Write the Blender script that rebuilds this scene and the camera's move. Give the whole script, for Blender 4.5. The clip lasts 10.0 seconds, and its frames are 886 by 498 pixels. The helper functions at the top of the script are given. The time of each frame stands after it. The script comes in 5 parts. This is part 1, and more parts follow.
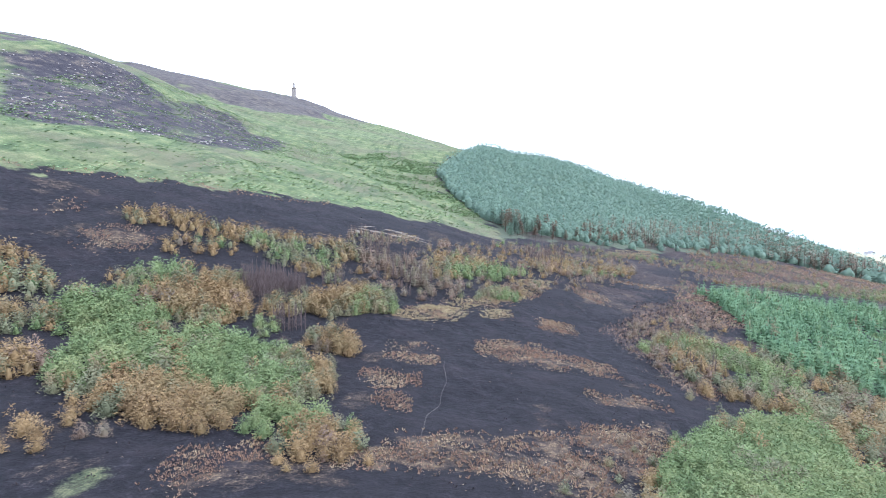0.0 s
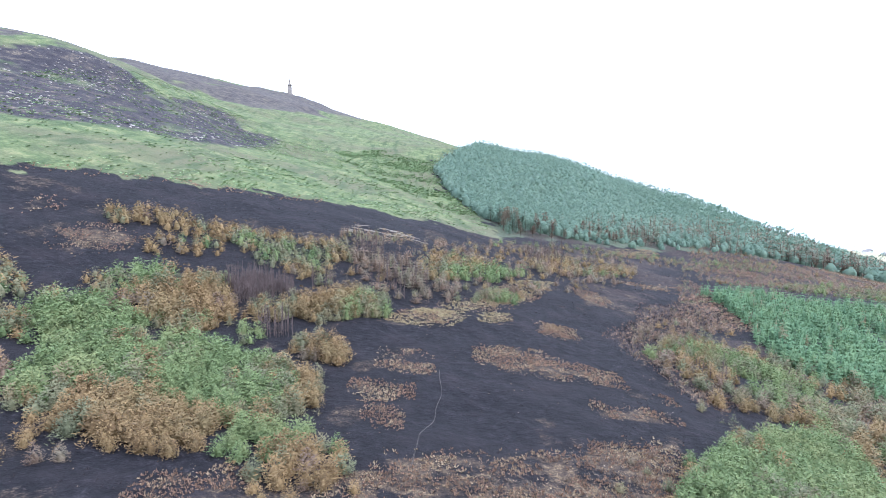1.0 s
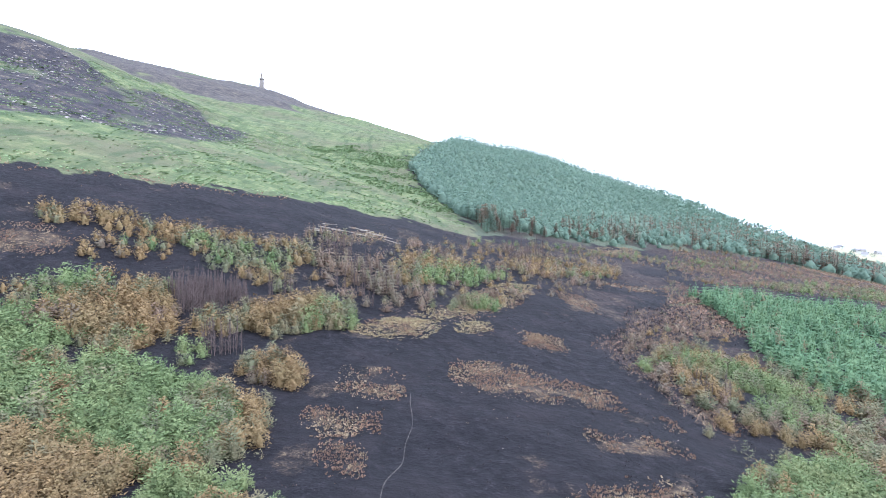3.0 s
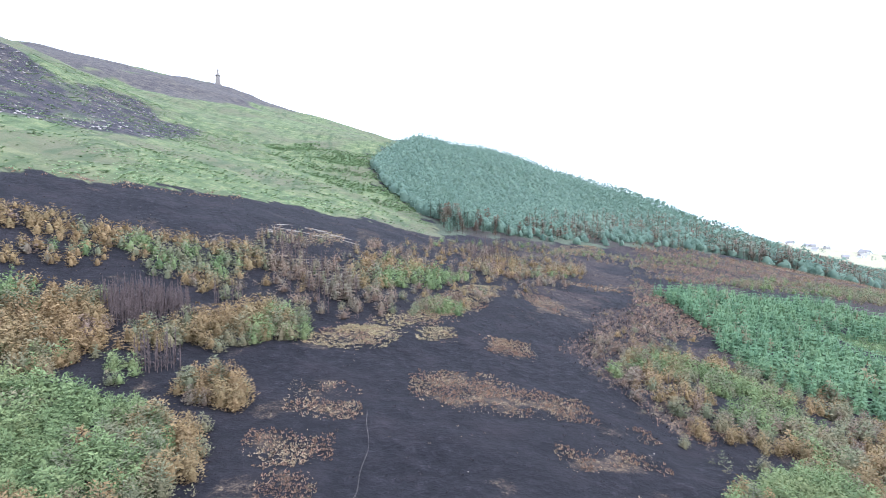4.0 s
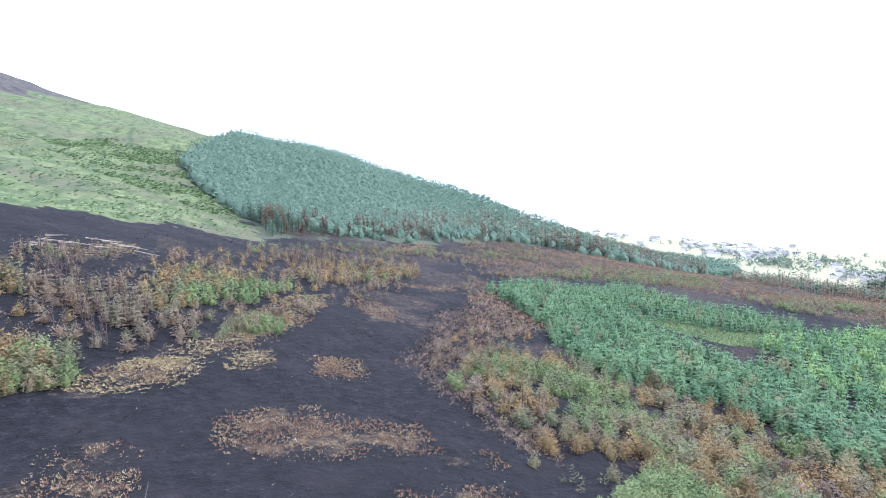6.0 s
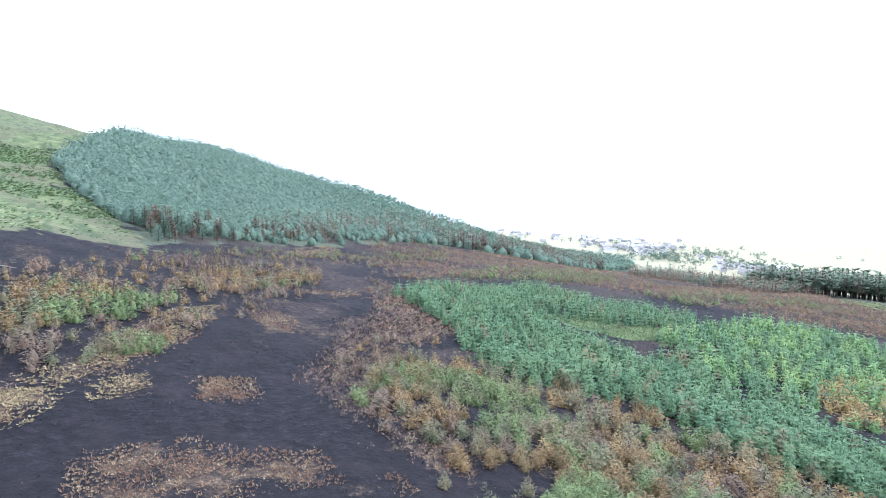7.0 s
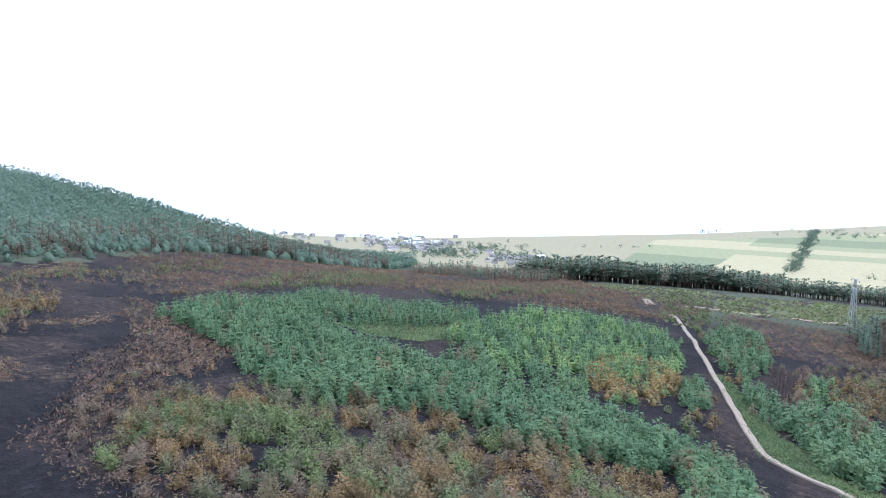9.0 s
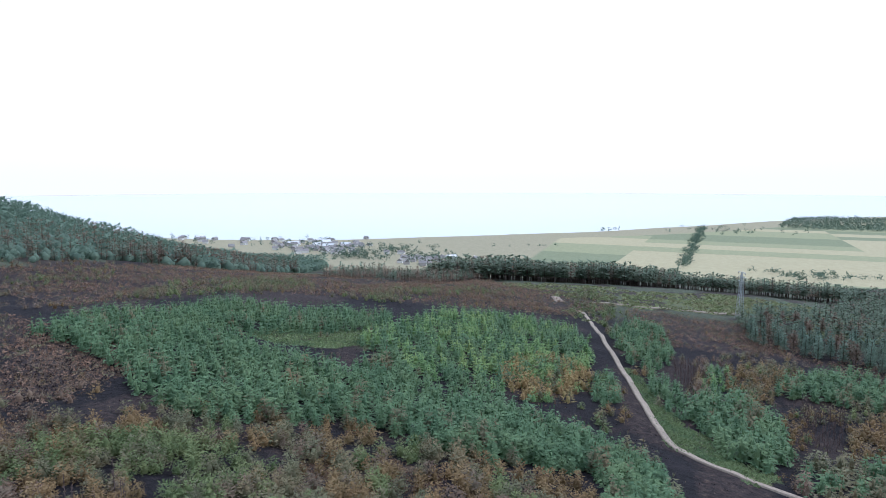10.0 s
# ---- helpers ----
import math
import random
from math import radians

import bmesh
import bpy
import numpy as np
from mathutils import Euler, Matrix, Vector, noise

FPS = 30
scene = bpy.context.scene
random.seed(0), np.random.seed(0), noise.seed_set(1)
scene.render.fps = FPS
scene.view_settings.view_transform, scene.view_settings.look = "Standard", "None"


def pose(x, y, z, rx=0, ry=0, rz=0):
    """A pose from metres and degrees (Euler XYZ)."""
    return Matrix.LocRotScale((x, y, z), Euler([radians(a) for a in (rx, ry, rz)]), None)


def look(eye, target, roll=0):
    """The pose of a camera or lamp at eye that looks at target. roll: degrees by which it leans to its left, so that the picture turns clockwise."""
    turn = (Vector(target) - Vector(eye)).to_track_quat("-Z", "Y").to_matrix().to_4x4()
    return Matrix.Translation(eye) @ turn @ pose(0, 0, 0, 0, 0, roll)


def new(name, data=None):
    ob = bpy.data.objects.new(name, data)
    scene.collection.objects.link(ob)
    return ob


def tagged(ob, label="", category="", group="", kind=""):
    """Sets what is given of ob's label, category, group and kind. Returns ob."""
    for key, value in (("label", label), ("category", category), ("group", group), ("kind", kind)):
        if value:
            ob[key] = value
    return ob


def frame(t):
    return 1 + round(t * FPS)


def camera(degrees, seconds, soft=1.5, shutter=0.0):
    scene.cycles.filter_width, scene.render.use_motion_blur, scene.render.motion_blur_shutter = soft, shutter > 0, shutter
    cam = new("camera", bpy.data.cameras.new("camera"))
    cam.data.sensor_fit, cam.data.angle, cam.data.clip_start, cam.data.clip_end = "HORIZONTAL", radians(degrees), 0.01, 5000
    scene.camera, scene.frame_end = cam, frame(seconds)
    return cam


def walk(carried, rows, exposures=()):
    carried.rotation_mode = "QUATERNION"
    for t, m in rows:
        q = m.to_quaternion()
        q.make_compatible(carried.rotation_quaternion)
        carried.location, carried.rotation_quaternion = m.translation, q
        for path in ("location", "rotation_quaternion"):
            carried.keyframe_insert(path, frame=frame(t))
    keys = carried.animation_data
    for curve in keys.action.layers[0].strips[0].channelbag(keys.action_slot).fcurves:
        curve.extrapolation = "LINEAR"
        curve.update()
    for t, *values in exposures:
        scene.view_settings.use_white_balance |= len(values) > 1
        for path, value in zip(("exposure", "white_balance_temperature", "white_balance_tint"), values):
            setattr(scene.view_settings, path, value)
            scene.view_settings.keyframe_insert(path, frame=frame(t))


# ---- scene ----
cam = camera(73.5, 10.0, soft=0.8)
EXP = 1.62
PATH = [
    (0, pose(-0.00, 0.00, 110.00, 83.48, -1.12, 0.00)),
    (0.5, pose(0.10, 2.55, 109.93, 83.39, -1.12, -0.07)),
    (1, pose(0.24, 5.17, 109.91, 83.26, -1.15, -0.27)),
    (1.5, pose(0.37, 7.71, 109.79, 83.19, -1.18, -0.97)),
    (2, pose(0.48, 10.43, 109.69, 83.13, -1.20, -1.67)),
    (2.5, pose(0.65, 12.99, 109.63, 83.03, -1.23, -1.94)),
    (4, pose(1.75, 20.82, 109.37, 82.94, -1.08, -6.04)),
    (4.5, pose(2.27, 23.32, 109.32, 82.94, -0.95, -9.52)),
    (5, pose(3.12, 25.88, 109.23, 83.00, -0.74, -13.91)),
    (5.5, pose(3.92, 28.30, 109.16, 82.98, -0.62, -17.99)),
    (7, pose(7.83, 34.94, 108.74, 83.13, -0.38, -31.18)),
    (7.5, pose(8.92, 36.52, 108.78, 83.15, -0.34, -36.06)),
    (8, pose(10.03, 37.88, 108.84, 83.16, -0.28, -42.08)),
    (8.5, pose(11.13, 39.17, 108.89, 83.20, -0.21, -46.67)),
    (9, pose(12.30, 40.38, 108.94, 83.24, -0.09, -51.93)),
    (9.5, pose(13.48, 41.49, 108.96, 83.25, -0.03, -56.13)),
    (10, pose(14.69, 42.52, 108.89, 83.32, 0.00, -60.56)),
]
walk(cam, PATH, exposures=[(t, EXP + s, 5280, 13) for t, s in ((0.0, 0.0), (7.5, 0.0), (8.0, -0.12), (8.5, -0.37), (9.0, -0.68), (9.5, -0.97), (10.0, -1.27))])

# ---- world and sun ----
world = bpy.data.worlds.new("sky")
scene.world = world
world.use_nodes = True
wn, wl = world.node_tree.nodes, world.node_tree.links
wn.clear()
sky = wn.new("ShaderNodeTexSky")
sky.sky_type, sky.sun_disc = "NISHITA", False
sky.sun_elevation, sky.sun_rotation = radians(48), radians(60)
sky.air_density, sky.dust_density = 1.0, 4.0
cloud = wn.new("ShaderNodeMix")
cloud.data_type = "RGBA"
cloud.inputs[0].default_value = 0.8
cloud.inputs[7].default_value = (11.0, 11.2, 11.4, 1)
bg = wn.new("ShaderNodeBackground")
bg.inputs[1].default_value = 0.095
out = wn.new("ShaderNodeOutputWorld")
wl.new(sky.outputs[0], cloud.inputs[6])
wl.new(cloud.outputs[2], bg.inputs[0])
wl.new(bg.outputs[0], out.inputs[0])

sun_data = bpy.data.lights.new("sun", "SUN")
sun_data.energy, sun_data.angle, sun_data.color = 1.35, radians(11), (1.0, 0.96, 0.9)
sun = new("sun", sun_data)
sun.matrix_world = look((60, -40, 80), (0, 0, 0))

# ---- plan of the land: swells near the flight, hills farther off: x, y, spread, rise ----
PLAIN = 6.0
SWELLS = [
    (-22, 39, 45, -0.6),
    (15, 42, 45, -1.2),
    (42, 15, 45, 10.4),
    (-54, 78, 50, -11.3),
    (-8, 95, 50, 5.3),
    (40, 86, 50, -2.3),
    (78, 54, 50, -2.1),
    (95, 0, 50, -10.6),
    (-127, 141, 90, 5.1),
    (-49, 184, 90, 8.1),
    (49, 184, 90, -0.8),
    (134, 134, 90, 6.6),
    (187, 33, 90, -8.8),
]
HILLS = [
    (-240, 240, 130, 53.3),
    (-127, 315, 130, -1.8),
    (0, 340, 130, 14.6),
    (209, 268, 130, 11.4),
    (319, 116, 130, 16.2),
    (-17, 500, 105, 9.0),
    (78, 494, 105, 20.5),
    (125, 480, 65, 5.0),
    (171, 470, 105, 10.4),
    (-276, 380, 80, 30.5),
    (-213, 419, 80, 10.9),
    (-443, 567, 220, 78.8),
    (-174, 699, 220, 4.8),
    (38, 719, 220, 35.6),
    (-708, 906, 400, 121.5),
    (-278, 1116, 400, 144.5),
    (-190, -329, 380, 121.3),
    (-217, 878, 55, 7.0),
]
AREAS, STANDS, DEAD = {}, [], []
GREEN = (("brown", 0.05), ("olive", 0.14), ("green", 0.81))
BROWN = (("green", 0.06), ("olive", 0.26), ("brown", 0.62), ("rust", 0.06))
MIXED = (("brown", 0.42), ("olive", 0.22), ("green", 0.36))
HALF = (("brown", 0.4), ("rust", 0.08), ("olive", 0.28), ("green", 0.24))
RUSTY = (("olive", 0.14), ("rust", 0.62), ("brown", 0.24))
LIME = (("green", 0.58), ("lime", 0.42))
OLIVE = (("rust", 0.15), ("green", 0.3), ("olive", 0.55))
ORANGE = (("lime", 0.28), ("olive", 0.1), ("orange", 0.62))
SCORCHED = (("green", 0.14), ("olive", 0.24), ("brown", 0.62))
FRINGE = (("brown", 0.24), ("olive", 0.3), ("green", 0.46))
FRINGE2 = (("rust", 0.2), ("brown", 0.34), ("olive", 0.3), ("green", 0.16))
LEAFY = (("brown", 0.14), ("olive", 0.22), ("green", 0.64))


def area(kind, *corners):
    AREAS.setdefault(kind, []).append(corners)


def stand(shares, gap, heights, form, *corners):
    STANDS.append((corners, shares, gap, heights, form))


def dead(gap, *corners):
    DEAD.append((corners, gap))


area("straw", (-8, 85), (-4, 86.5), (0, 83), (-0.5, 78), (-3, 76.5), (-6, 79))
area("straw", (5.5, 89), (12.5, 92), (19.5, 87), (26, 85), (23.5, 81), (17, 80), (11.5, 80.5), (6.5, 84))
area("straw", (-7, 99.5), (-1.5, 105), (5, 106), (1.5, 102), (-3, 98))
area("straw", (-5, 53), (1.5, 55), (13, 57.5), (26.5, 65.5), (20, 48), (14.5, 44), (9, 43), (6, 46), (-0.5, 47), (-4, 49))
area("straw", (-7.5, 69), (-5, 67.5), (-3, 63), (-3.5, 60), (-6, 64.5))
area("straw", (9.5, 118), (21.5, 138), (25, 136), (16.5, 121), (10.5, 113))
area("straw", (32.5, 141), (39, 138.5), (35.5, 127), (31, 128))
area("straw", (19.5, 72), (29, 74), (26, 70), (18.5, 69))
area("straw", (30, 81.5), (31.5, 80.5), (31.5, 77), (29, 77.5))
area("straw", (-22, 45), (-20.5, 51), (-17, 43.5), (-18.5, 40))
area("straw", (-83, 123.5), (-80, 129.5), (-75, 122.5), (-79.5, 118.5))
area("straw", (-70.5, 114.5), (-65, 123), (-56.5, 117.5), (-63.5, 106.5))
area("straw", (-17.5, 51), (-14.5, 50.5), (-13.5, 47.5), (-16, 47))
area("straw", (17.5, 106.5), (22.5, 107.5), (20.5, 101.5), (17, 101))
area("straw", (-21.5, 151), (-9, 166.5), (-6, 154.5), (-16, 143.5))
area("straw", (7, 113), (12, 120), (18.5, 129.5), (25, 136), (16.5, 122), (12, 112.5), (7, 106.5))
area("straw", (58, 168.5), (68, 170), (65.5, 161), (55.5, 158))
area("straw", (5, 113.5), (8.5, 114.5), (8, 108), (5, 106.5))
area("straw", (9, 104.5), (13, 106.5), (12.5, 103), (10, 102))
area("straw", (17.5, 104.5), (21.5, 104.5), (20.5, 100.5), (17.5, 100.5))
area("straw", (69, 241), (97, 268), (87, 241.5), (65.5, 224))
area("straw", (-9, 51), (-4.5, 51.5), (-4, 46.5), (-7.5, 47))
area("straw", (-10, 74.5), (-7, 73.5), (-5.5, 68), (-7, 68))
area("straw", (-5.5, 68), (-4.5, 71.5), (-2, 73.5), (-4, 68.5))
area("chaff", (-6.5, 99.5), (-1, 106.5), (5.5, 106.5), (4.5, 101.5), (-3, 97))
area("chaff", (0.5, 109.5), (6, 113), (11.5, 122.5), (20.5, 137), (27, 142.5), (18.5, 125), (10, 112), (4.5, 107))
area("chaff", (-8, 98), (-3, 104), (5, 106.5), (4, 100.5), (-3, 96))
area("chaff", (-20.5, 153.5), (-15, 153), (-7, 163.5), (-6.5, 157.5), (-14.5, 147.5))
area("chaff", (74.5, 251.5), (93.5, 269.5), (94.5, 258.5), (72.5, 236.5))
area("chaff", (7, 104), (9.5, 108), (13, 108), (12, 105), (8, 102))
area("chaff", (18.5, 132), (25, 136.5), (25, 133.5), (19, 130))
area("straw", (119, 83.5), (124.5, 81.5), (129.5, 78.5), (125.5, 76), (117, 80))
area("brush", (48, 139.5), (59, 141), (81, 150), (75, 134), (59, 128), (43, 118), (35, 102.5), (36.5, 89.5), (41.5, 87.5), (38, 79.5), (35, 83), (34, 92), (31.5, 103.5))
area("brush", (71, 163.5), (85, 155.5), (71.5, 130), (59, 130), (39.5, 117.5), (33, 104.5), (29.5, 107), (44.5, 126))
area("brush", (115.5, 274.5), (159.5, 281.5), (353.5, 409.5), (230.5, 179.5), (193, 158.5), (160.5, 187), (132.5, 207.5), (93.5, 192), (92, 221))
area("brush", (76, 185.5), (77, 173.5), (84.5, 153.5), (75.5, 138), (53, 122.5), (52.5, 132))
area("brush", (232, 86), (248.5, 54), (213, 37), (211.5, 14.5), (181.5, 18), (201.5, 37), (194, 65.5))
area("brush", (447.5, 335), (277, 154), (245.5, 95.5), (208, 104), (213, 138.5), (208, 168))
area("scree", (-223, 306), (-212, 328.5), (-200, 374), (-157, 345.5), (-146.5, 406.5), (-116, 364), (-95.5, 383.5), (-85.5, 255.5), (-98.5, 230.5), (-114.5, 208.5), (-122, 187.5), (-134.5, 183))
area("heather", (-276.5, 610.5), (-227.5, 666), (-198.5, 797.5), (-122.5, 667), (-140.5, 665.5), (-179.5, 589), (-227, 599))
area("grass", (121, 148.5), (130.5, 138), (130, 131), (123, 117.5), (115.5, 120), (116.5, 133.5))
area("grass", (-30, 43.5), (-26.5, 44.5), (-22, 40), (-27, 39.5))
area("grass", (135.5, 63), (118.5, 54), (117, 44), (113.5, 46), (116.5, 55), (123.5, 59.5))
area("grass", (120, 83.5), (128, 77), (124, 75.5), (116, 82))
area("grass", (306.5, 109.5), (356, 60), (316, 2.5), (279.5, 26.5), (262.5, 75), (247.5, 93.5))
area("grass", (271, 157.5), (326.5, 114.5), (261, 99), (247.5, 116.5))
area("gorse", (306.5, 109.5), (356, 60), (316, 2.5), (279.5, 26.5), (262.5, 75), (247.5, 93.5))
area("gorse", (271, 157.5), (326.5, 114.5), (261, 99), (247.5, 116.5))
area("fern", (-68, 400), (-41.5, 438.5), (-6.5, 408.5), (13.5, 354.5), (21.5, 271.5), (8, 251), (-5.5, 270), (-27, 299), (-48, 335))
area("verge", (112.5, 44), (118, 47), (127, 52), (132, 57), (140, 62), (153, 68), (160, 73), (141, 65), (126, 58.5), (118, 54.5), (114, 50))
area("verge", (107, 146.5), (123, 142.5), (132.5, 131.5), (123, 123.5), (112.5, 126), (106.5, 136))
area("fern", (-68.5, 392.5), (-33.5, 419), (2, 416.5), (-8.5, 366.5), (-32, 357.5), (-55, 354))
area("gorse", (283.5, 26), (308, 2), (247.5, 10), (236, 36.5))
area("gorse", (219.5, 107.5), (232.5, 98.5), (204, 91), (206.5, 99.5))
area("sand", (231, 122.5), (250.5, 125), (239.5, 114), (227.5, 113.5))
area("straw", (52, 89), (64, 89.5), (74.5, 80.5), (70, 73), (56.5, 74.5), (52, 82.5))
area("straw", (40.5, 96), (45.5, 94), (43.5, 86), (35, 79), (35, 85))
area("straw", (-102.5, 136.5), (-73, 156), (-52, 166), (-33, 181), (-32.5, 183), (-52.5, 168), (-73.5, 158), (-103, 138.5))
area("verge", (152, 70), (146, 66), (133.5, 59), (128, 55.5), (118, 52), (117.5, 46.5), (115.5, 40), (108.5, 43.5), (113.5, 47.5), (116, 54.5), (117.5, 57), (128, 60.5), (141.5, 65.5))
area("brush", (250, 92), (253, 56), (239, 33), (206, 31.5), (204, 51.5), (194.5, 68.5), (203, 78.5))
area("brush", (195, 188.5), (276.5, 178.5), (245, 120.5), (208, 106), (188, 132), (176, 156))
area("straw", (67, 159.5), (85.5, 169.5), (89, 159), (74.5, 132.5), (63, 130), (54.5, 130.5), (61, 144))
area("straw", (41, 117), (49, 121.5), (54.5, 115.5), (46, 107), (37.5, 97.5), (40.5, 91.5), (36.5, 94), (35, 101.5))
area("straw", (18, 102), (22.5, 108), (25, 105), (22, 100.5), (19, 100))
area("straw", (49.5, 163), (69, 172), (65, 163.5), (49.5, 157.5))
stand(GREEN, 1.5, (3.2, 5), "bushy", (-45, 69), (-46.5, 76), (-42.5, 81), (-36, 82.5), (-28, 79.5), (-20.5, 76), (-16.5, 71.5), (-16, 65.5), (-19.5, 60), (-22.5, 61), (-30.5, 65.5), (-36.5, 65), (-39, 61.5), (-41.5, 62.5))
stand(SCORCHED, 1.6, (3, 4.8), "bushy", (-41, 62), (-38.5, 60.5), (-36.5, 64.5), (-30.5, 64.5), (-22.5, 60.5), (-19, 59.5), (-16, 65), (-15, 60), (-19.5, 60), (-20.5, 55), (-22.5, 51.5), (-28, 53.5), (-35, 58), (-40, 60))
stand(BROWN, 1.6, (3.4, 5), "bushy", (-19, 76), (-15, 74.5), (-12.5, 69.5), (-13, 65), (-16, 62.5), (-17.5, 66))
stand(GREEN, 1.4, (2.6, 4), "bushy", (-18, 58), (-12, 59), (-11.5, 55), (-13.5, 52.5), (-17.5, 53.5))
stand(BROWN, 1.6, (2.6, 4.4), "bushy", (-13.5, 54), (-8, 55), (-6.5, 51), (-8.5, 48), (-14, 49))
stand(BROWN, 1.8, (3.4, 5.2), "bushy", (-51.5, 68), (-49.5, 70.5), (-45.5, 68), (-44.5, 66), (-47, 64), (-46.5, 58.5), (-50, 63))
stand(BROWN, 2.4, (1.8, 4.2), "bushy", (-41.5, 52.5), (-37.5, 54.5), (-36, 53.5), (-32.5, 46), (-36, 44.5))
stand(BROWN, 3.2, (1.2, 3.2), "bushy", (-41, 60.5), (-34.5, 56.5), (-26.5, 50), (-25.5, 47), (-29, 46), (-36, 53.5))
stand(BROWN, 2.6, (0.8, 2.2), "bushy", (-17, 50), (-14.5, 52), (-7, 52), (-4.5, 50), (-5, 45.5), (-12.5, 45))
stand(MIXED, 1.8, (3.2, 5), "bushy", (-63, 80.5), (-58, 83.5), (-52, 79.5), (-51.5, 78.5), (-54, 75), (-57.5, 73))
stand(GREEN, 1.6, (3.4, 5.2), "bushy", (-56, 84.5), (-56.5, 92.5), (-47.5, 90.5), (-39.5, 85), (-39, 80.5), (-45, 79.5), (-50, 77))
stand(MIXED, 2, (3.6, 5.4), "bushy", (-78.5, 100.5), (-71, 100.5), (-63.5, 93.5), (-58.5, 90), (-60.5, 87), (-68, 86))
stand(FRINGE, 1.9, (3.2, 5), "bushy", (-56, 98.5), (-53.5, 103.5), (-47, 108.5), (-37, 107.5), (-34.5, 104), (-42.5, 98.5), (-50, 92.5))
stand(BROWN, 1.6, (3.6, 5.4), "bushy", (-47, 91), (-47, 97.5), (-42.5, 102), (-36.5, 104.5), (-32.5, 98), (-29.5, 90.5), (-32.5, 87), (-37.5, 86.5), (-44, 88.5))
stand(FRINGE, 1.8, (3.2, 4.6), "bushy", (-41, 86.5), (-36, 87.5), (-31.5, 84.5), (-33.5, 83.5), (-39.5, 85.5))
stand(BROWN, 1.6, (3.6, 5), "bushy", (-28, 98), (-22, 102), (-15.5, 107.5), (-12.5, 107), (-11.5, 98), (-17.5, 95), (-25.5, 92))
stand(FRINGE, 1.7, (3.6, 5), "bushy", (-14, 108), (-9.5, 107), (-7.5, 101), (-9, 97), (-12.5, 97))
stand(BROWN, 1.8, (2, 3.6), "spiry", (-31, 94.5), (-27, 95.5), (-25.5, 91.5), (-29, 89.5))
stand(BROWN, 1.5, (3, 5.2), "bushy", (-19, 84), (-17, 87), (-13, 84.5), (-10.5, 80.5), (-10.5, 81), (-12.5, 79.5), (-15.5, 79), (-18.5, 83))
stand(BROWN, 1.8, (3, 4.6), "bushy", (-28, 84), (-23.5, 83.5), (-23, 88), (-27.5, 88.5))
stand(BROWN, 2.1, (3.5, 5.5), "bushy", (-69, 129), (-63, 134.5), (-49, 134), (-42, 135), (-43, 125), (-58.5, 127), (-65.5, 124))
stand(FRINGE2, 2.1, (3.2, 5), "bushy", (-43, 135), (-36.5, 136), (-24, 138), (-16, 128.5), (-21, 120), (-32.5, 121), (-43, 125))
stand(BROWN, 2.1, (3, 4.6), "bushy", (-55.5, 120.5), (-45.5, 125), (-42, 118.5), (-52, 113))
stand(FRINGE2, 2.1, (3.2, 4.8), "bushy", (-34.5, 120), (-30, 126), (-22.5, 117), (-18.5, 112.5), (-20.5, 112), (-33.5, 116.5))
stand(RUSTY, 2, (3, 5.4), "spiry", (-16.5, 127), (-5, 136), (-2, 119), (-1.5, 115), (-4.5, 113), (-10.5, 122), (-16, 124.5))
stand(RUSTY, 2.3, (2.5, 4.5), "spiry", (-27, 139), (-20, 152), (-13, 152), (-16, 140))
stand(MIXED, 1.9, (3.2, 5.2), "bushy", (-2.5, 140), (5, 146.5), (11.5, 144.5), (21, 145.5), (21, 144.5), (11.5, 131), (0, 123), (-3, 126.5))
stand(FRINGE, 1.6, (1.4, 2.6), "bushy", (6, 116.5), (11.5, 122), (16, 122.5), (14.5, 117), (7, 112.5))
stand(FRINGE2, 2.1, (2.6, 4.6), "bushy", (24, 165), (35, 179.5), (48, 180), (60.5, 184), (54.5, 173.5), (29.5, 152), (22.5, 151.5))
stand(GREEN, 1.5, (3.4, 4.8), "bushy", (26, 57.5), (34.5, 66.5), (50, 76.5), (45, 63), (45, 57), (35, 41), (33, 38.5), (15, 34.5), (18, 44.5), (21.5, 50.5))
stand(HALF, 1.8, (2.4, 4.2), "bushy", (19.5, 50), (25.5, 58.5), (24, 53.5), (18, 44), (15.5, 36.5), (15.5, 42.5))
stand(LEAFY, 1.8, (2.8, 4.6), "bushy", (40, 105), (48.5, 111), (54.5, 105), (57.5, 97), (53, 94.5), (47.5, 100), (41, 103))
dead(0.55, (-35.5, 104.5), (-30.5, 107.5), (-23.5, 106), (-23, 103), (-27.5, 98.5), (-32, 97.5))
dead(0.8, (-25.5, 89), (-20.5, 91), (-19.5, 87), (-24.5, 85))
dead(0.9, (-22.5, 108), (-18.5, 110.5), (-17.5, 111.5), (-22.5, 108.5))
dead(1.6, (-19, 144), (-12.5, 140.5), (-11, 129), (-16.5, 129))
stand(HALF, 2.45, (2.4, 4.9), "bushy", (34, 97), (39, 105.5), (52.5, 118.5), (63.5, 118.5), (62.5, 104.5), (74.5, 95), (79, 88), (80.5, 80), (82, 69.5), (82, 61), (71.5, 57.5), (46, 63.5), (47, 70.5), (49.5, 78), (45, 80.5), (39.5, 80), (34, 76), (36.5, 81.5), (37, 89.5))
stand(HALF, 2.45, (2.4, 4.9), "bushy", (43, 110.5), (49.5, 113), (62.5, 116.5), (73, 110), (77, 98.5), (82.5, 88.5), (82, 75), (88, 65.5), (86.5, 59), (68.5, 54.5), (34, 90))
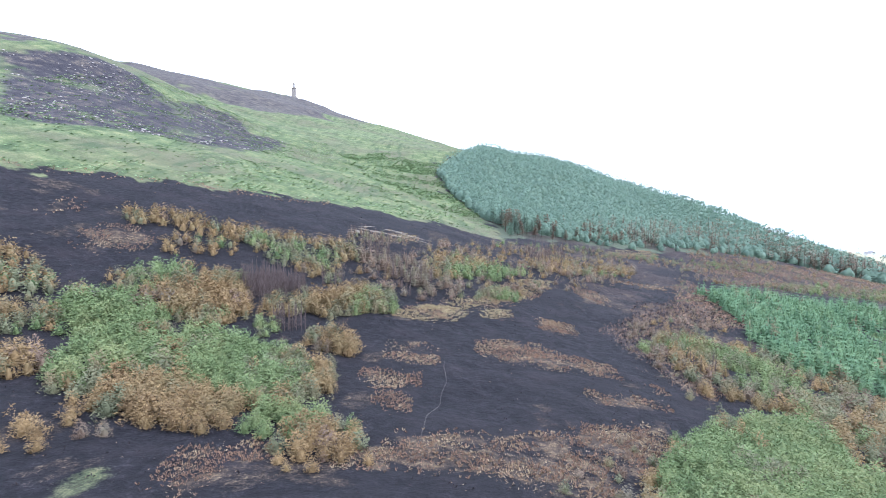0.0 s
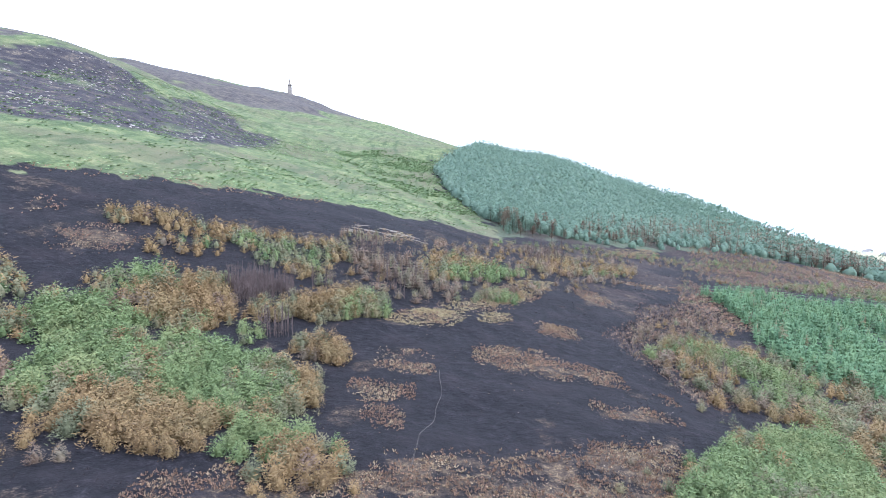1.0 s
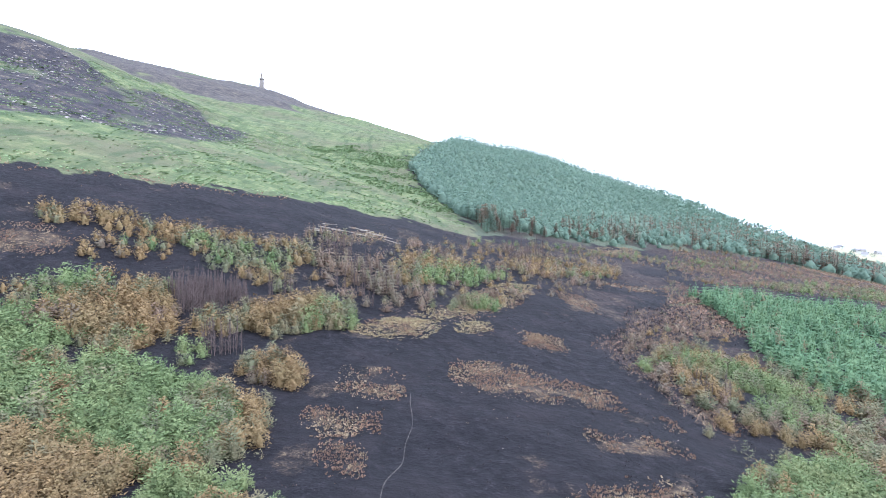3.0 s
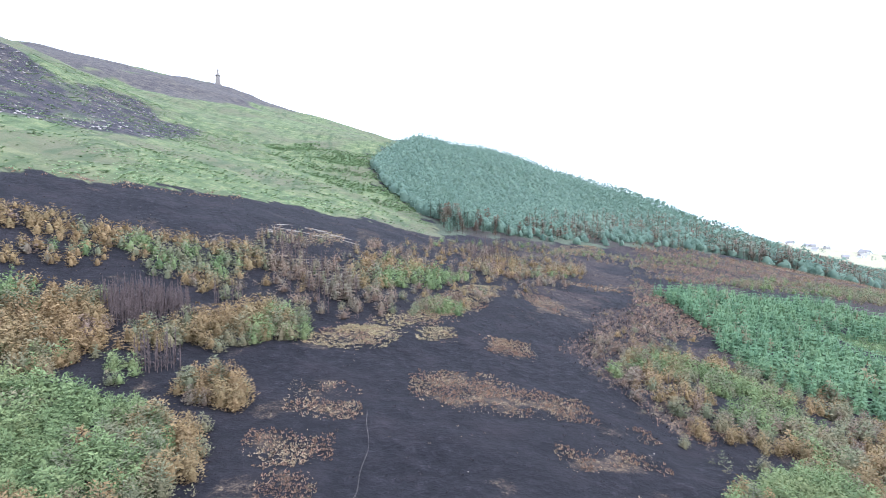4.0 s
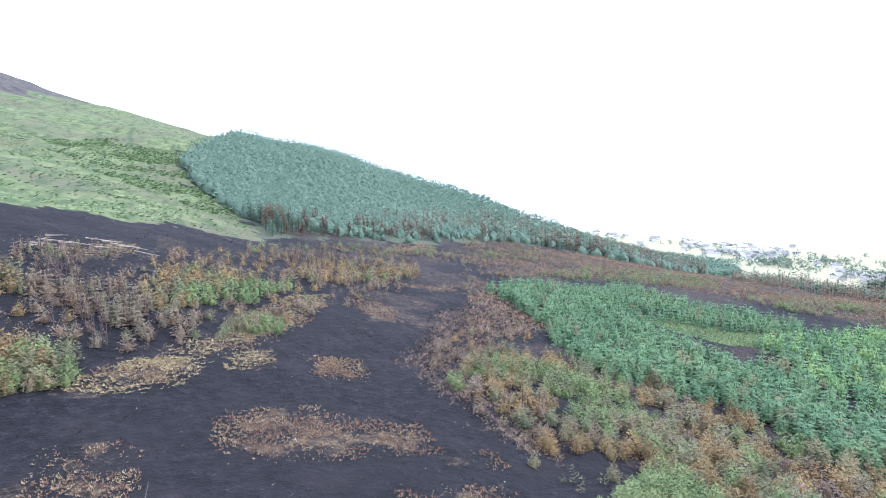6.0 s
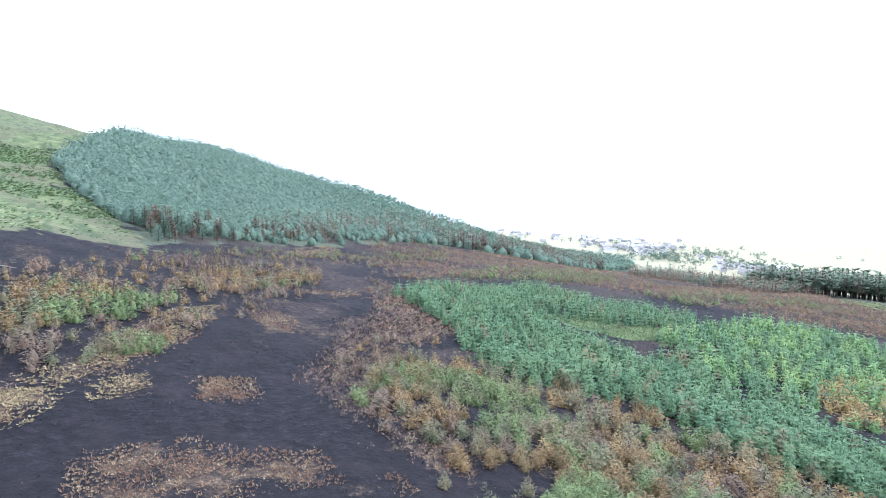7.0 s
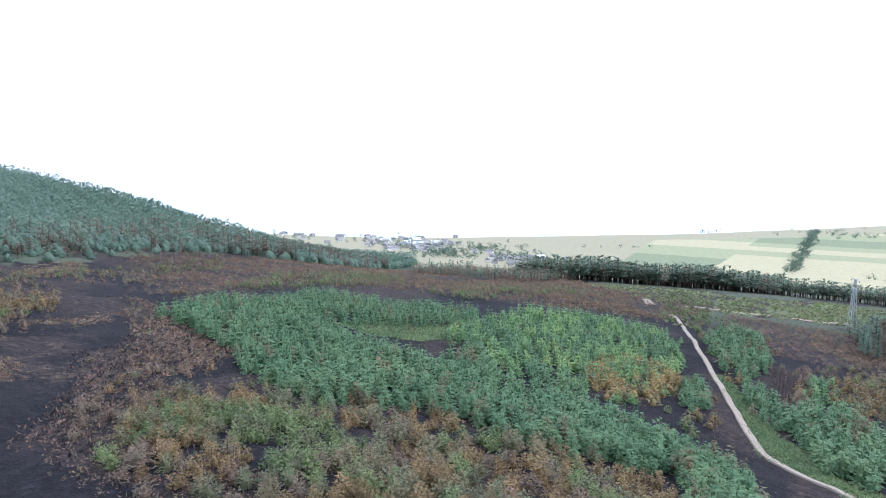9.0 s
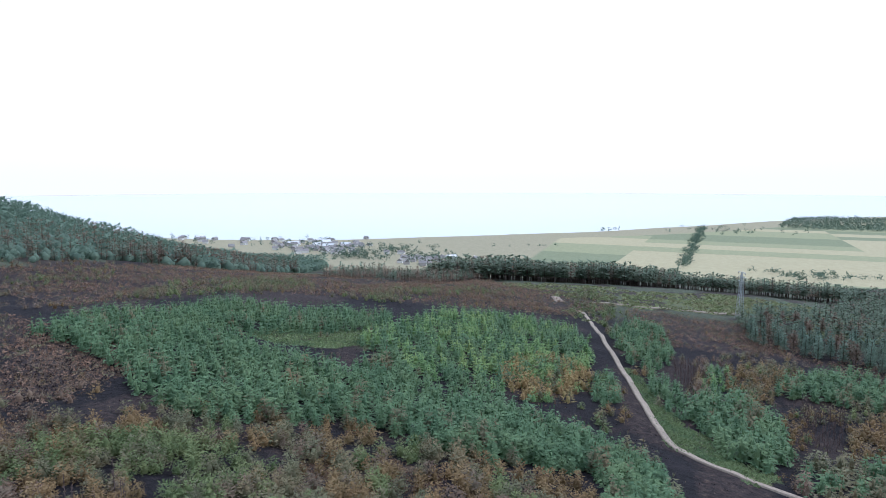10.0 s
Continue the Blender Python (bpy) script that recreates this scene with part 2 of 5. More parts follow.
stand(GREEN, 2.1, (4.2, 6), "spiry", (73, 165), (97.5, 181), (108.5, 168.5), (99, 135), (99.5, 118), (100.5, 104.5), (104.5, 95), (108.5, 82), (108, 69), (104.5, 63.5), (93, 60), (90.5, 66), (84, 74), (84.5, 87), (77, 97.5), (66.5, 105.5), (65, 120.5), (72, 135.5))
stand(GREEN, 2.1, (4.5, 6.3), "spiry", (87, 91.5), (105.5, 81), (103.5, 65), (104, 59), (90.5, 58.5), (90.5, 66), (84.5, 76), (82, 86))
stand(GREEN, 2.3, (4.5, 6), "spiry", (107.5, 173), (131, 180.5), (133, 157.5), (155, 140), (139.5, 130.5), (119.5, 136), (105.5, 146))
stand(GREEN, 2.1, (4.2, 6), "spiry", (104, 113), (111.5, 116.5), (112.5, 111), (111, 104), (107, 98), (103, 100), (101, 106))
stand(LIME, 2.3, (4, 6), "spiry", (122, 124.5), (145.5, 131), (177, 131), (186.5, 110), (187.5, 95.5), (159, 81), (147.5, 79), (126, 91), (111, 85.5), (112, 100.5), (112.5, 111.5))
stand(GREEN, 2.0, (4.5, 6), "spiry", (67.5, 55.5), (95, 60), (102, 57.5), (91.5, 51.5), (79.5, 49))
stand(RUSTY, 3.6, (1.2, 3.2), "bushy", (97.5, 234), (142.5, 221.5), (220.5, 181.5), (190, 156.5), (152.5, 192), (127.5, 201), (91, 187), (79, 191.5))
stand(RUSTY, 2.8, (1.2, 3), "bushy", (47.5, 124.5), (58, 128.5), (68, 125.5), (54, 121), (40.5, 108), (34.5, 104.5), (37.5, 113))
stand(OLIVE, 3.4, (2.5, 4.5), "bushy", (220, 107.5), (228.5, 95.5), (197, 86.5), (205, 95))
stand(OLIVE, 3.2, (2.5, 4.5), "bushy", (189, 153), (178.5, 167.5), (168, 178.5), (172, 149))
stand(HALF, 2.3, (3, 5), "bushy", (52.5, 82.5), (63, 80), (63.5, 73.5), (45, 56.5), (46.5, 69.5))
stand(RUSTY, 3.4, (0.6, 1.8), "bushy", (12, 53), (24, 60), (18, 44), (10.5, 41.5))
stand(RUSTY, 2.6, (0.8, 2.6), "bushy", (-24.5, 139.5), (31, 193.5), (65.5, 200.5), (48.5, 157.5), (18, 124), (7.5, 107), (-8, 105.5), (-18.5, 119.5))
stand(OLIVE, 2.6, (1.2, 3), "bushy", (105.5, 198), (153.5, 231), (200.5, 240.5), (208.5, 218.5), (177.5, 189), (149, 195.5), (118, 195))
stand(RUSTY, 1.9, (0.5, 1.5), "bushy", (47.5, 137), (58, 138.5), (79.5, 148), (73.5, 132), (58, 126), (42.5, 116.5), (34, 101), (35.5, 88), (40.5, 86.5), (37, 78), (34.5, 81.5), (33, 91), (31, 102))
stand(OLIVE, 3.0, (0.8, 2.0), "bushy", (228.5, 97.5), (239.5, 90), (210, 81.5), (208, 88.5))
stand(RUSTY, 3.2, (0.8, 2.2), "bushy", (230.5, 182.5), (254, 155.5), (240.5, 114), (213, 118), (209.5, 136.5), (205, 160.5))
stand(GREEN, 2.1, (5, 7), "spiry", (142, 57), (152, 48.5), (146, 41.5), (126, 39), (117, 42.5), (118.5, 47), (127, 51.5))
stand(LIME, 2.1, (4.5, 6), "spiry", (148.5, 54), (156.5, 48.5), (150, 47), (143, 53))
stand(GREEN, 2.2, (4, 6.2), "spiry", (195.5, 85.5), (217.5, 83.5), (211, 73), (181.5, 65.5), (164.5, 65), (159, 69.5), (171.5, 77.5))
stand(GREEN, 2.1, (4, 6), "spiry", (153.5, 67), (158, 65), (145, 57.5), (137, 55), (133, 56.5), (141, 61))
stand(RUSTY, 2.2, (3, 5.5), "spiry", (165, 58.5), (173, 56.5), (143.5, 52.5), (143.5, 55))
stand(LIME, 2.2, (3.5, 5), "spiry", (170, 56.5), (177, 52.5), (162, 50), (153, 52.5), (157.5, 55))
stand(BROWN, 2.3, (3, 5.5), "bushy", (178, 51), (190.5, 46.5), (192.5, 34.5), (174, 40), (160, 42), (149.5, 43.5), (149, 47), (157.5, 50))
stand(RUSTY, 2.6, (2, 4), "bushy", (176, 69), (182, 59.5), (198.5, 51), (207, 33), (195, 34.5), (191.5, 46.5), (173, 58.5))
stand(HALF, 2.4, (2, 4), "bushy", (157, 73.5), (162, 69), (154.5, 65), (150.5, 68.5))
stand(GREEN, 2.1, (4, 5.8), "spiry", (165.5, 41), (178.5, 37.5), (193.5, 27), (193.5, 17), (183.5, 8.5), (163.5, 12), (166, 20.5), (165, 33.5))
stand(OLIVE, 2.3, (3.5, 5.5), "spiry", (118, 38), (127, 35), (133, 24.5), (132.5, 18), (104.5, 23), (97.5, 36.5))
stand(BROWN, 2.3, (2.5, 5), "bushy", (148.5, 38.5), (156.5, 35.5), (161.5, 30.5), (162, 24.5), (159.5, 13), (134, 17.5), (132, 27.5), (142.5, 29), (153.5, 27), (150.5, 34), (133, 37), (138, 38.5))
stand(HALF, 2.6, (1.5, 3.5), "bushy", (125.5, 43), (130, 38), (110, 38), (111, 42))
stand(HALF, 2.3, (2.5, 4.5), "bushy", (133.5, 77.5), (144.5, 75.5), (142, 70.5), (125, 65), (115.5, 64.5), (112.5, 68), (118, 72))
stand(GREEN, 2.1, (4, 5.5), "spiry", (137.5, 75.5), (148, 74), (133.5, 68), (126, 70.5))
stand(ORANGE, 1.9, (3.5, 5.5), "bushy", (129, 93), (141, 92), (151, 88.5), (149, 80.5), (141.5, 76.5), (126.5, 77.5), (117, 81), (120.5, 87))
stand(RUSTY, 3.0, (0.5, 1.6), "bushy", (240.5, 88), (244, 72.5), (242.5, 55.5), (222, 47.5), (207, 62.5), (203, 75))
stand(OLIVE, 2.6, (2, 4.5), "bushy", (250, 117.5), (298.5, 121.5), (247, 96), (219.5, 90.5), (216, 98.5))
stand(RUSTY, 2.5, (0.8, 2.2), "bushy", (192.5, 162.5), (234.5, 156.5), (232.5, 121), (213.5, 110), (198.5, 124.5), (190.5, 142.5))
stand(OLIVE, 2.6, (1, 3), "bushy", (186, 178.5), (249, 164), (240, 128.5), (222.5, 150), (178.5, 158))
stand(RUSTY, 3.0, (1, 3.4), "bushy", (14.5, 180), (48.5, 220), (89, 245), (151.5, 268), (126, 225.5), (76, 211), (42, 191), (14.5, 164.5))
stand(OLIVE, 3.6, (1.5, 4), "bushy", (15, 185), (50.5, 227.5), (90.5, 249), (155, 273.5), (136.5, 242.5), (81.5, 225), (44.5, 202.5), (15.5, 172))
stand(RUSTY, 3.2, (1, 3.2), "bushy", (130.5, 307.5), (168.5, 295.5), (196, 257), (217, 229), (223.5, 208), (192.5, 183.5), (159.5, 213.5), (138.5, 247), (114.5, 272))
dead(1.6, (158, 37.5), (158, 27.5), (134.5, 31), (133.5, 36.5))
dead(1.6, (172, 64), (172.5, 57), (152, 56), (152.5, 60.5))
dead(2.2, (-10.5, 133.5), (0, 117.5), (-8, 106.5), (-12.5, 115))
dead(2.4, (26, 183.5), (45.5, 217.5), (37, 177), (23.5, 154))
dead(1.8, (40, 94.5), (45, 93), (42, 88.5), (38.5, 89))
HILLSIDE = [(-160, 95), (-102, 137), (-72, 157), (-32, 182), (3, 203), (20, 199), (24, 227), (15, 285), (3, 333), (-3, 380), (30, 560), (100, 900), (0, 1500), (-1500, 1500), (-1500, 95)]
FOREST = [(22.5, 211.5), (54.5, 245.5), (98.5, 270.0), (133.0, 285.5), (169.0, 296.0), (181.5, 317.5), (229.0, 296.0), (386.5, 398.0), (490, 450), (400, 500), (280, 560), (180, 580), (100, 580), (45, 530), (8, 440), (-3.5, 379.5), (3.0, 333.0), (15.5, 284.5), (23.5, 235.5)]
FOREST_FRONT = [(16.0, 197.0), (53.0, 238.0), (94.0, 258.0), (158.0, 278.5), (171.5, 300.5), (205.0, 267.5), (234.0, 245.0), (520, 520), (420, 500), (260, 420), (150, 370), (60, 290), (15, 240)]
FOREST_BASE = [(22.5, 211.5), (54.5, 245.5), (98.5, 270.0), (133.0, 285.5), (169.0, 296.0), (181.5, 317.5), (229.0, 296.0), (386.5, 398.0)]
# polygon, spacing, share of scorched trees, heights
BELTS = [
    ([(290, 172), (333, 146), (385, 112), (430, 95), (500, 110), (440, 180), (370, 230), (330, 235)], 4.0, 0.25, (10, 16)),
    ([(385, 112), (396, 52), (392, -10), (388, -70), (445, -70), (450, -10), (450, 50), (430, 95)], 4.0, 0.2, (7, 13)),
    ([(300, 240), (420, 330), (380, 340), (300, 280)], 8.0, 0.3, (7, 13)),
    ([(236, 235), (246, 200), (262, 172), (300, 172), (335, 235), (320, 270), (270, 262)], 3.6, 0.75, (3.5, 8)),
    ([(247, 55.5), (274.5, 47.5), (296.5, 27.5), (422, -13), (424, -41), (206.5, 2), (201, 16), (209, 34), (216, 46)], 4.2, 0.15, (5, 8.5)),
]
TRACK = [(105, 26), (107.5, 33), (109, 38), (110.2, 44), (112.3, 50.7), (117, 56.2), (125.5, 60), (141, 66.2), (161, 75), (186, 85.5), (206.5, 94.5), (218, 99.5), (222, 104)]
TRACK_FAR = [(248, 106), (254.5, 95), (266.5, 75.5), (273, 55), (279.5, 37.5), (284, 26), (280, 8)]
FOOTPATH = [(0.5, 79.0), (1.0, 72.5), (0.5, 66.5), (-1.0, 59.5), (-2.0, 52.0)]
MONUMENT = (-218, 878)
PYLON = (262, 53, 18.5, 0.6)
TOWN = [(670, 645, 45, 45), (683, 608, 30, 30), (716, 773, 60, 60), (686, 846, 70, 70), (624, 413, 22, 22), (641, 568, 30, 30)]
HEDGES = [((728.0, 133.5), (1385.0, 181.0), 2.2, 4.0), ((728, 74), (708, -126), 9.0, 3.0), ((760, 500), (900, 330), 22.0, 3.0)]
COPSES = [(604, 492, 22, 22, 60), (650, 420, 14, 14, 22), (698, 504, 30, 25, 45), (1191, 408, 25, 25, 9), (1225, 348, 20, 18, 16), (703, -11, 12, 12, 16), (688, 28, 10, 10, 12), (1330, 140, 60, 60, 40)]
WOODS = [([(1463.0, 42.5), (1436.0, -52.0), (1443.0, -143.5), (1462.0, -226.0), (1892.0, -286.0), (1883.0, 2.5)], 13.0)]

# ---- small tools ----
def part(name, me, material, parent=None, label=""):
    if isinstance(me, bmesh.types.BMesh):
        bm, me = me, bpy.data.meshes.new(name)
        bm.to_mesh(me)
        bm.free()
    ob = new(name, me)
    if material and not me.materials:
        me.materials.append(material)
    if parent:
        ob.parent = parent
    return tagged(ob, label)


def mesh_from(name, verts, tris):
    """A mesh from arrays of points and triangles."""
    me = bpy.data.meshes.new(name)
    n = len(tris)
    me.vertices.add(len(verts))
    me.vertices.foreach_set("co", np.asarray(verts, np.float32).ravel())
    me.loops.add(3 * n)
    me.loops.foreach_set("vertex_index", np.asarray(tris, np.int32).ravel())
    me.polygons.add(n)
    me.polygons.foreach_set("loop_start", np.arange(0, 3 * n, 3, dtype=np.int32))
    me.update(calc_edges=True)
    return me


LATTICE = np.random.default_rng(7).random((256, 256))


def vnoise(x, y, size, shift=0):
    """Smooth value noise, 0 to 1, with features of the given size in metres."""
    u, v = np.asarray(x, float) / size + 37.3 * shift, np.asarray(y, float) / size + 91.7 * shift
    i, j = np.floor(u).astype(int), np.floor(v).astype(int)
    a, b = u - i, v - j
    a, b = a * a * (3 - 2 * a), b * b * (3 - 2 * b)
    g = lambda p, q: LATTICE[p % 256, q % 256]
    return (g(i, j) * (1 - a) + g(i + 1, j) * a) * (1 - b) + (g(i, j + 1) * (1 - a) + g(i + 1, j + 1) * a) * b


def fbm(x, y, size, shift=0, octaves=3):
    s, w, tot = 0, 1.0, 0
    for k in range(octaves):
        s, tot = s + w * vnoise(x, y, size / 2 ** k, shift + k), tot + w
        w *= 0.55
    return s / tot


def inside(poly, x, y):
    """Signed distance in metres to a polygon's edge, positive inside."""
    p = np.asarray(poly, float)
    q = np.roll(p, -1, axis=0)
    best, odd = np.full(x.shape, 1e9), np.zeros(x.shape, bool)
    for (ax, ay), (bx, by) in zip(p, q):
        ex, ey = bx - ax, by - ay
        t = np.clip(((x - ax) * ex + (y - ay) * ey) / (ex * ex + ey * ey + 1e-9), 0, 1)
        best = np.minimum(best, np.hypot(x - ax - t * ex, y - ay - t * ey))
        if ay != by:
            odd ^= ((ay > y) != (by > y)) & (x < (bx - ax) * (y - ay) / (by - ay) + ax)
    return np.where(odd, best, -best)


def step(v, lo, hi):
    v = np.clip((v - lo) / (hi - lo), 0, 1)
    return v * v * (3 - 2 * v)


COAST = 1035.0


def shore(x, y):
    """Distance past the shoreline, which runs straight from north to south-east."""
    return 0.605 * x + 0.796 * y - COAST - 0.0002 * np.minimum((x - 1150) ** 2, 330000) - 22 * (vnoise(x, y, 160, 5) - 0.5)


def height(x, y):
    x, y = np.asarray(x, float), np.asarray(y, float)
    z = np.full(np.broadcast(x, y).shape, PLAIN)
    for hx, hy, spread, rise in SWELLS + HILLS:
        z = z + rise * np.exp(-((x - hx) ** 2 + (y - hy) ** 2) / (2 * spread * spread))
    far = np.hypot(x - 8, y - 25)
    rough = step(far, 150, 450)
    z = z + (vnoise(x, y, 9, 1) - 0.5) * 0.7 + (vnoise(x, y, 2.6, 2) - 0.5) * 0.3
    z = z + rough * (fbm(x, y, 70, 3) - 0.5) * step(z, 25, 90) * 11
    past = shore(x, y)
    return z * (1 - step(past, -40, 40)) - 5 * step(past, 0, 60)


# ---- materials ----
def nodes_of(name):
    m = bpy.data.materials.new(name)
    m.use_nodes = True
    nt = m.node_tree
    return m, nt, nt.nodes["Principled BSDF"]


def noise_node(nt, scale, detail=4.0, rough=0.6, coords=None):
    n = nt.nodes.new("ShaderNodeTexNoise")
    n.inputs["Scale"].default_value, n.inputs["Detail"].default_value, n.inputs["Roughness"].default_value = scale, detail, rough
    if coords:
        nt.links.new(coords, n.inputs["Vector"])
    return n.outputs["Fac"]


def ramp(nt, fac, *stops):
    r = nt.nodes.new("ShaderNodeValToRGB")
    el = r.color_ramp.elements
    while len(el) < len(stops):
        el.new(0.5)
    for e, (p, c) in zip(el, stops):
        e.position, e.color = p, (*c, 1) if len(c) == 3 else c
    nt.links.new(fac, r.inputs[0])
    return r.outputs[0]


def mixed(nt, fac, a, b, blend="MIX"):
    n = nt.nodes.new("ShaderNodeMix")
    n.data_type, n.blend_type = "RGBA", blend
    for sock, val in ((n.inputs[0], fac), (n.inputs[6], a), (n.inputs[7], b)):
        if isinstance(val, (int, float)):
            sock.default_value = val
        elif isinstance(val, tuple):
            sock.default_value = (*val, 1)
        else:
            nt.links.new(val, sock)
    return n.outputs[2]


def maths(nt, op, a, b):
    n = nt.nodes.new("ShaderNodeMath")
    n.operation, n.use_clamp = op, op in ("ADD", "SUBTRACT", "MULTIPLY")
    for sock, val in zip(n.inputs, (a, b)):
        if isinstance(val, (int, float)):
            sock.default_value = val
        else:
            nt.links.new(val, sock)
    return n.outputs[0]


def place(nt):
    return nt.nodes.new("ShaderNodeNewGeometry").outputs["Position"]


def bumped(nt, bsdf, fac, strength, distance):
    b = nt.nodes.new("ShaderNodeBump")
    b.inputs["Strength"].default_value, b.inputs["Distance"].default_value = strength, distance
    nt.links.new(fac, b.inputs["Height"])
    nt.links.new(b.outputs[0], bsdf.inputs["Normal"])


def surface(name, dark, light, scale, rough=0.9, bump=0.3, deep=0.05, metal=0.0):
    """A surface that varies between two colours, with fine relief."""
    m, nt, bsdf = nodes_of(name)
    pos = place(nt)
    f = noise_node(nt, scale, 5.0, 0.65, pos)
    g = noise_node(nt, scale * 0.13, 2.0, 0.5, pos)
    c = ramp(nt, f, (0.3, dark), (0.72, light))
    c = mixed(nt, maths(nt, "MULTIPLY", g, 0.45), c, tuple(v * 0.6 for v in dark))
    nt.links.new(c, bsdf.inputs["Base Color"])
    bsdf.inputs["Roughness"].default_value, bsdf.inputs["Metallic"].default_value = rough, metal
    bsdf.inputs["Specular IOR Level"].default_value = 0.25
    bumped(nt, bsdf, f, bump, deep)
    return m


def foliage(name, dark, light, other, share=0.5, apart=0.26, thin_=0.18):
    """Needles: tone by twig, by tree and by stretch of the stand."""
    m, nt, bsdf = nodes_of(name)
    pos = place(nt)
    isle = nt.nodes.new("ShaderNodeNewGeometry").outputs["Random Per Island"]
    own = nt.nodes.new("ShaderNodeAttribute")
    own.attribute_name = "tone"
    each = maths(nt, "FRACT", maths(nt, "ADD", own.outputs["Fac"], nt.nodes.new("ShaderNodeObjectInfo").outputs["Random"]), 0.0)
    each.node.inputs[0].links[0].from_node.use_clamp = False
    tree = noise_node(nt, 0.55, 2.0, 0.6, pos)
    bough = noise_node(nt, 2.6, 2.0, 0.6, pos)
    stand = noise_node(nt, 0.11, 2.0, 0.5, pos)
    c = ramp(nt, maths(nt, "ADD", maths(nt, "MULTIPLY", isle, 0.32), maths(nt, "ADD", maths(nt, "MULTIPLY", bough, 0.68 - apart), maths(nt, "MULTIPLY", each, apart))), (0.15, dark), (0.85, light))
    s = ramp(nt, maths(nt, "ADD", maths(nt, "MULTIPLY", stand, 0.5), maths(nt, "MULTIPLY", tree, 0.5)), (0.46, (0, 0, 0)), (0.62, (share, share, share)))
    tone = mixed(nt, s, c, other)
    nt.links.new(tone, bsdf.inputs["Base Color"])
    bsdf.inputs["Roughness"].default_value = 0.75
    bsdf.inputs["Specular IOR Level"].default_value = 0.2
    thin = nt.nodes.new("ShaderNodeBsdfTranslucent")
    nt.links.new(tone, thin.inputs[0])
    both = nt.nodes.new("ShaderNodeMixShader")
    both.inputs[0].default_value = thin_
    nt.links.new(bsdf.outputs[0], both.inputs[1])
    nt.links.new(thin.outputs[0], both.inputs[2])
    nt.links.new(both.outputs[0], nt.nodes["Material Output"].inputs[0])
    return m


needles_green = foliage("needles_green", (0.055, 0.0893, 0.036), (0.205, 0.255, 0.108), (0.218, 0.224, 0.096), 0.55)
needles_spruce = foliage("needles_spruce", (0.046, 0.099, 0.053), (0.163, 0.262, 0.134), (0.186, 0.252, 0.112), 0.5)
needles_olive = foliage("needles_olive", (0.0648, 0.0745, 0.0427), (0.214, 0.214, 0.124), (0.235, 0.174, 0.0975), 0.7)
needles_brown = foliage("needles_brown", (0.0745, 0.047, 0.0245), (0.345, 0.236, 0.112), (0.2, 0.16, 0.08), 0.65)
needles_lime = foliage("needles_lime", (0.085, 0.165, 0.062), (0.235, 0.36, 0.145), (0.272, 0.342, 0.122), 0.7)
needles_orange = foliage("needles_orange", (0.198, 0.131, 0.0585), (0.414, 0.302, 0.135), (0.27, 0.27, 0.108), 0.6)
# paler and greyer than the near needles: distance haze mixed into the colour
needles_forest = foliage("needles_forest", (0.09, 0.144, 0.112), (0.215, 0.295, 0.22), (0.19, 0.255, 0.175), 0.55, 0.24, 0.4)
# belt needles, lightened and blued to carry the haze in their colour
needles_pine = foliage("needles_pine", (0.06, 0.092, 0.066), (0.155, 0.2, 0.132), (0.137, 0.165, 0.1), 0.5)
needles_rust = foliage("needles_rust", (0.085, 0.0595, 0.0464), (0.264, 0.183, 0.129), (0.178, 0.166, 0.116), 0.7)
dead_scrub = foliage("dead_scrub", (0.0784, 0.0504, 0.0403), (0.392, 0.246, 0.162), (0.146, 0.0952, 0.0728), 0.65)
broadleaf = foliage("broadleaf", (0.07, 0.115, 0.09), (0.145, 0.20, 0.145), (0.16, 0.20, 0.12))
bracken = foliage("bracken", (0.09, 0.058, 0.036), (0.55, 0.43, 0.28), (0.26, 0.155, 0.1), 0.65)
straw_stalks = foliage("straw_stalks", (0.16, 0.125, 0.07), (0.52, 0.43, 0.25), (0.34, 0.24, 0.13), 0.6)
fern = foliage("fern", (0.15, 0.21, 0.10), (0.27, 0.33, 0.16), (0.13, 0.21, 0.11), 0.6)
heath = foliage("heath", (0.135, 0.169, 0.081), (0.297, 0.338, 0.162), (0.243, 0.189, 0.121), 0.6)
deep_fern = foliage("deep_fern", (0.075, 0.12, 0.055), (0.175, 0.235, 0.105), (0.13, 0.17, 0.075), 0.6)
char = surface("charred_twigs", (0.015, 0.013, 0.015), (0.07, 0.057, 0.06), 6.0)
scorched_wood = surface("scorched_wood", (0.06, 0.045, 0.045), (0.19, 0.14, 0.125), 5.0)
bark = surface("bark", (0.05, 0.038, 0.032), (0.15, 0.115, 0.095), 5.0)
grey_wood = surface("grey_wood", (0.20, 0.17, 0.14), (0.46, 0.40, 0.33), 8.0)
stone = surface("stone", (0.2, 0.18, 0.165), (0.52, 0.47, 0.43), 3.0)
sandstone = surface("sandstone", (0.2, 0.175, 0.155), (0.31, 0.275, 0.245), 1.2)
galvanised = surface("galvanised_steel", (0.42, 0.45, 0.47), (0.62, 0.65, 0.67), 3.0, 0.45, 0.1, 0.01, 0.6)
gravel = surface("gravel", (0.2, 0.165, 0.13), (0.43, 0.36, 0.29), 2.5, 0.95, 0.5, 0.05)
render_white = surface("white_render", (0.66, 0.65, 0.62), (0.84, 0.83, 0.80), 1.0)
render_grey = surface("grey_render", (0.38, 0.36, 0.34), (0.52, 0.50, 0.47), 1.0)
slate = surface("slate", (0.20, 0.19, 0.19), (0.33, 0.31, 0.30), 2.0, 0.6)
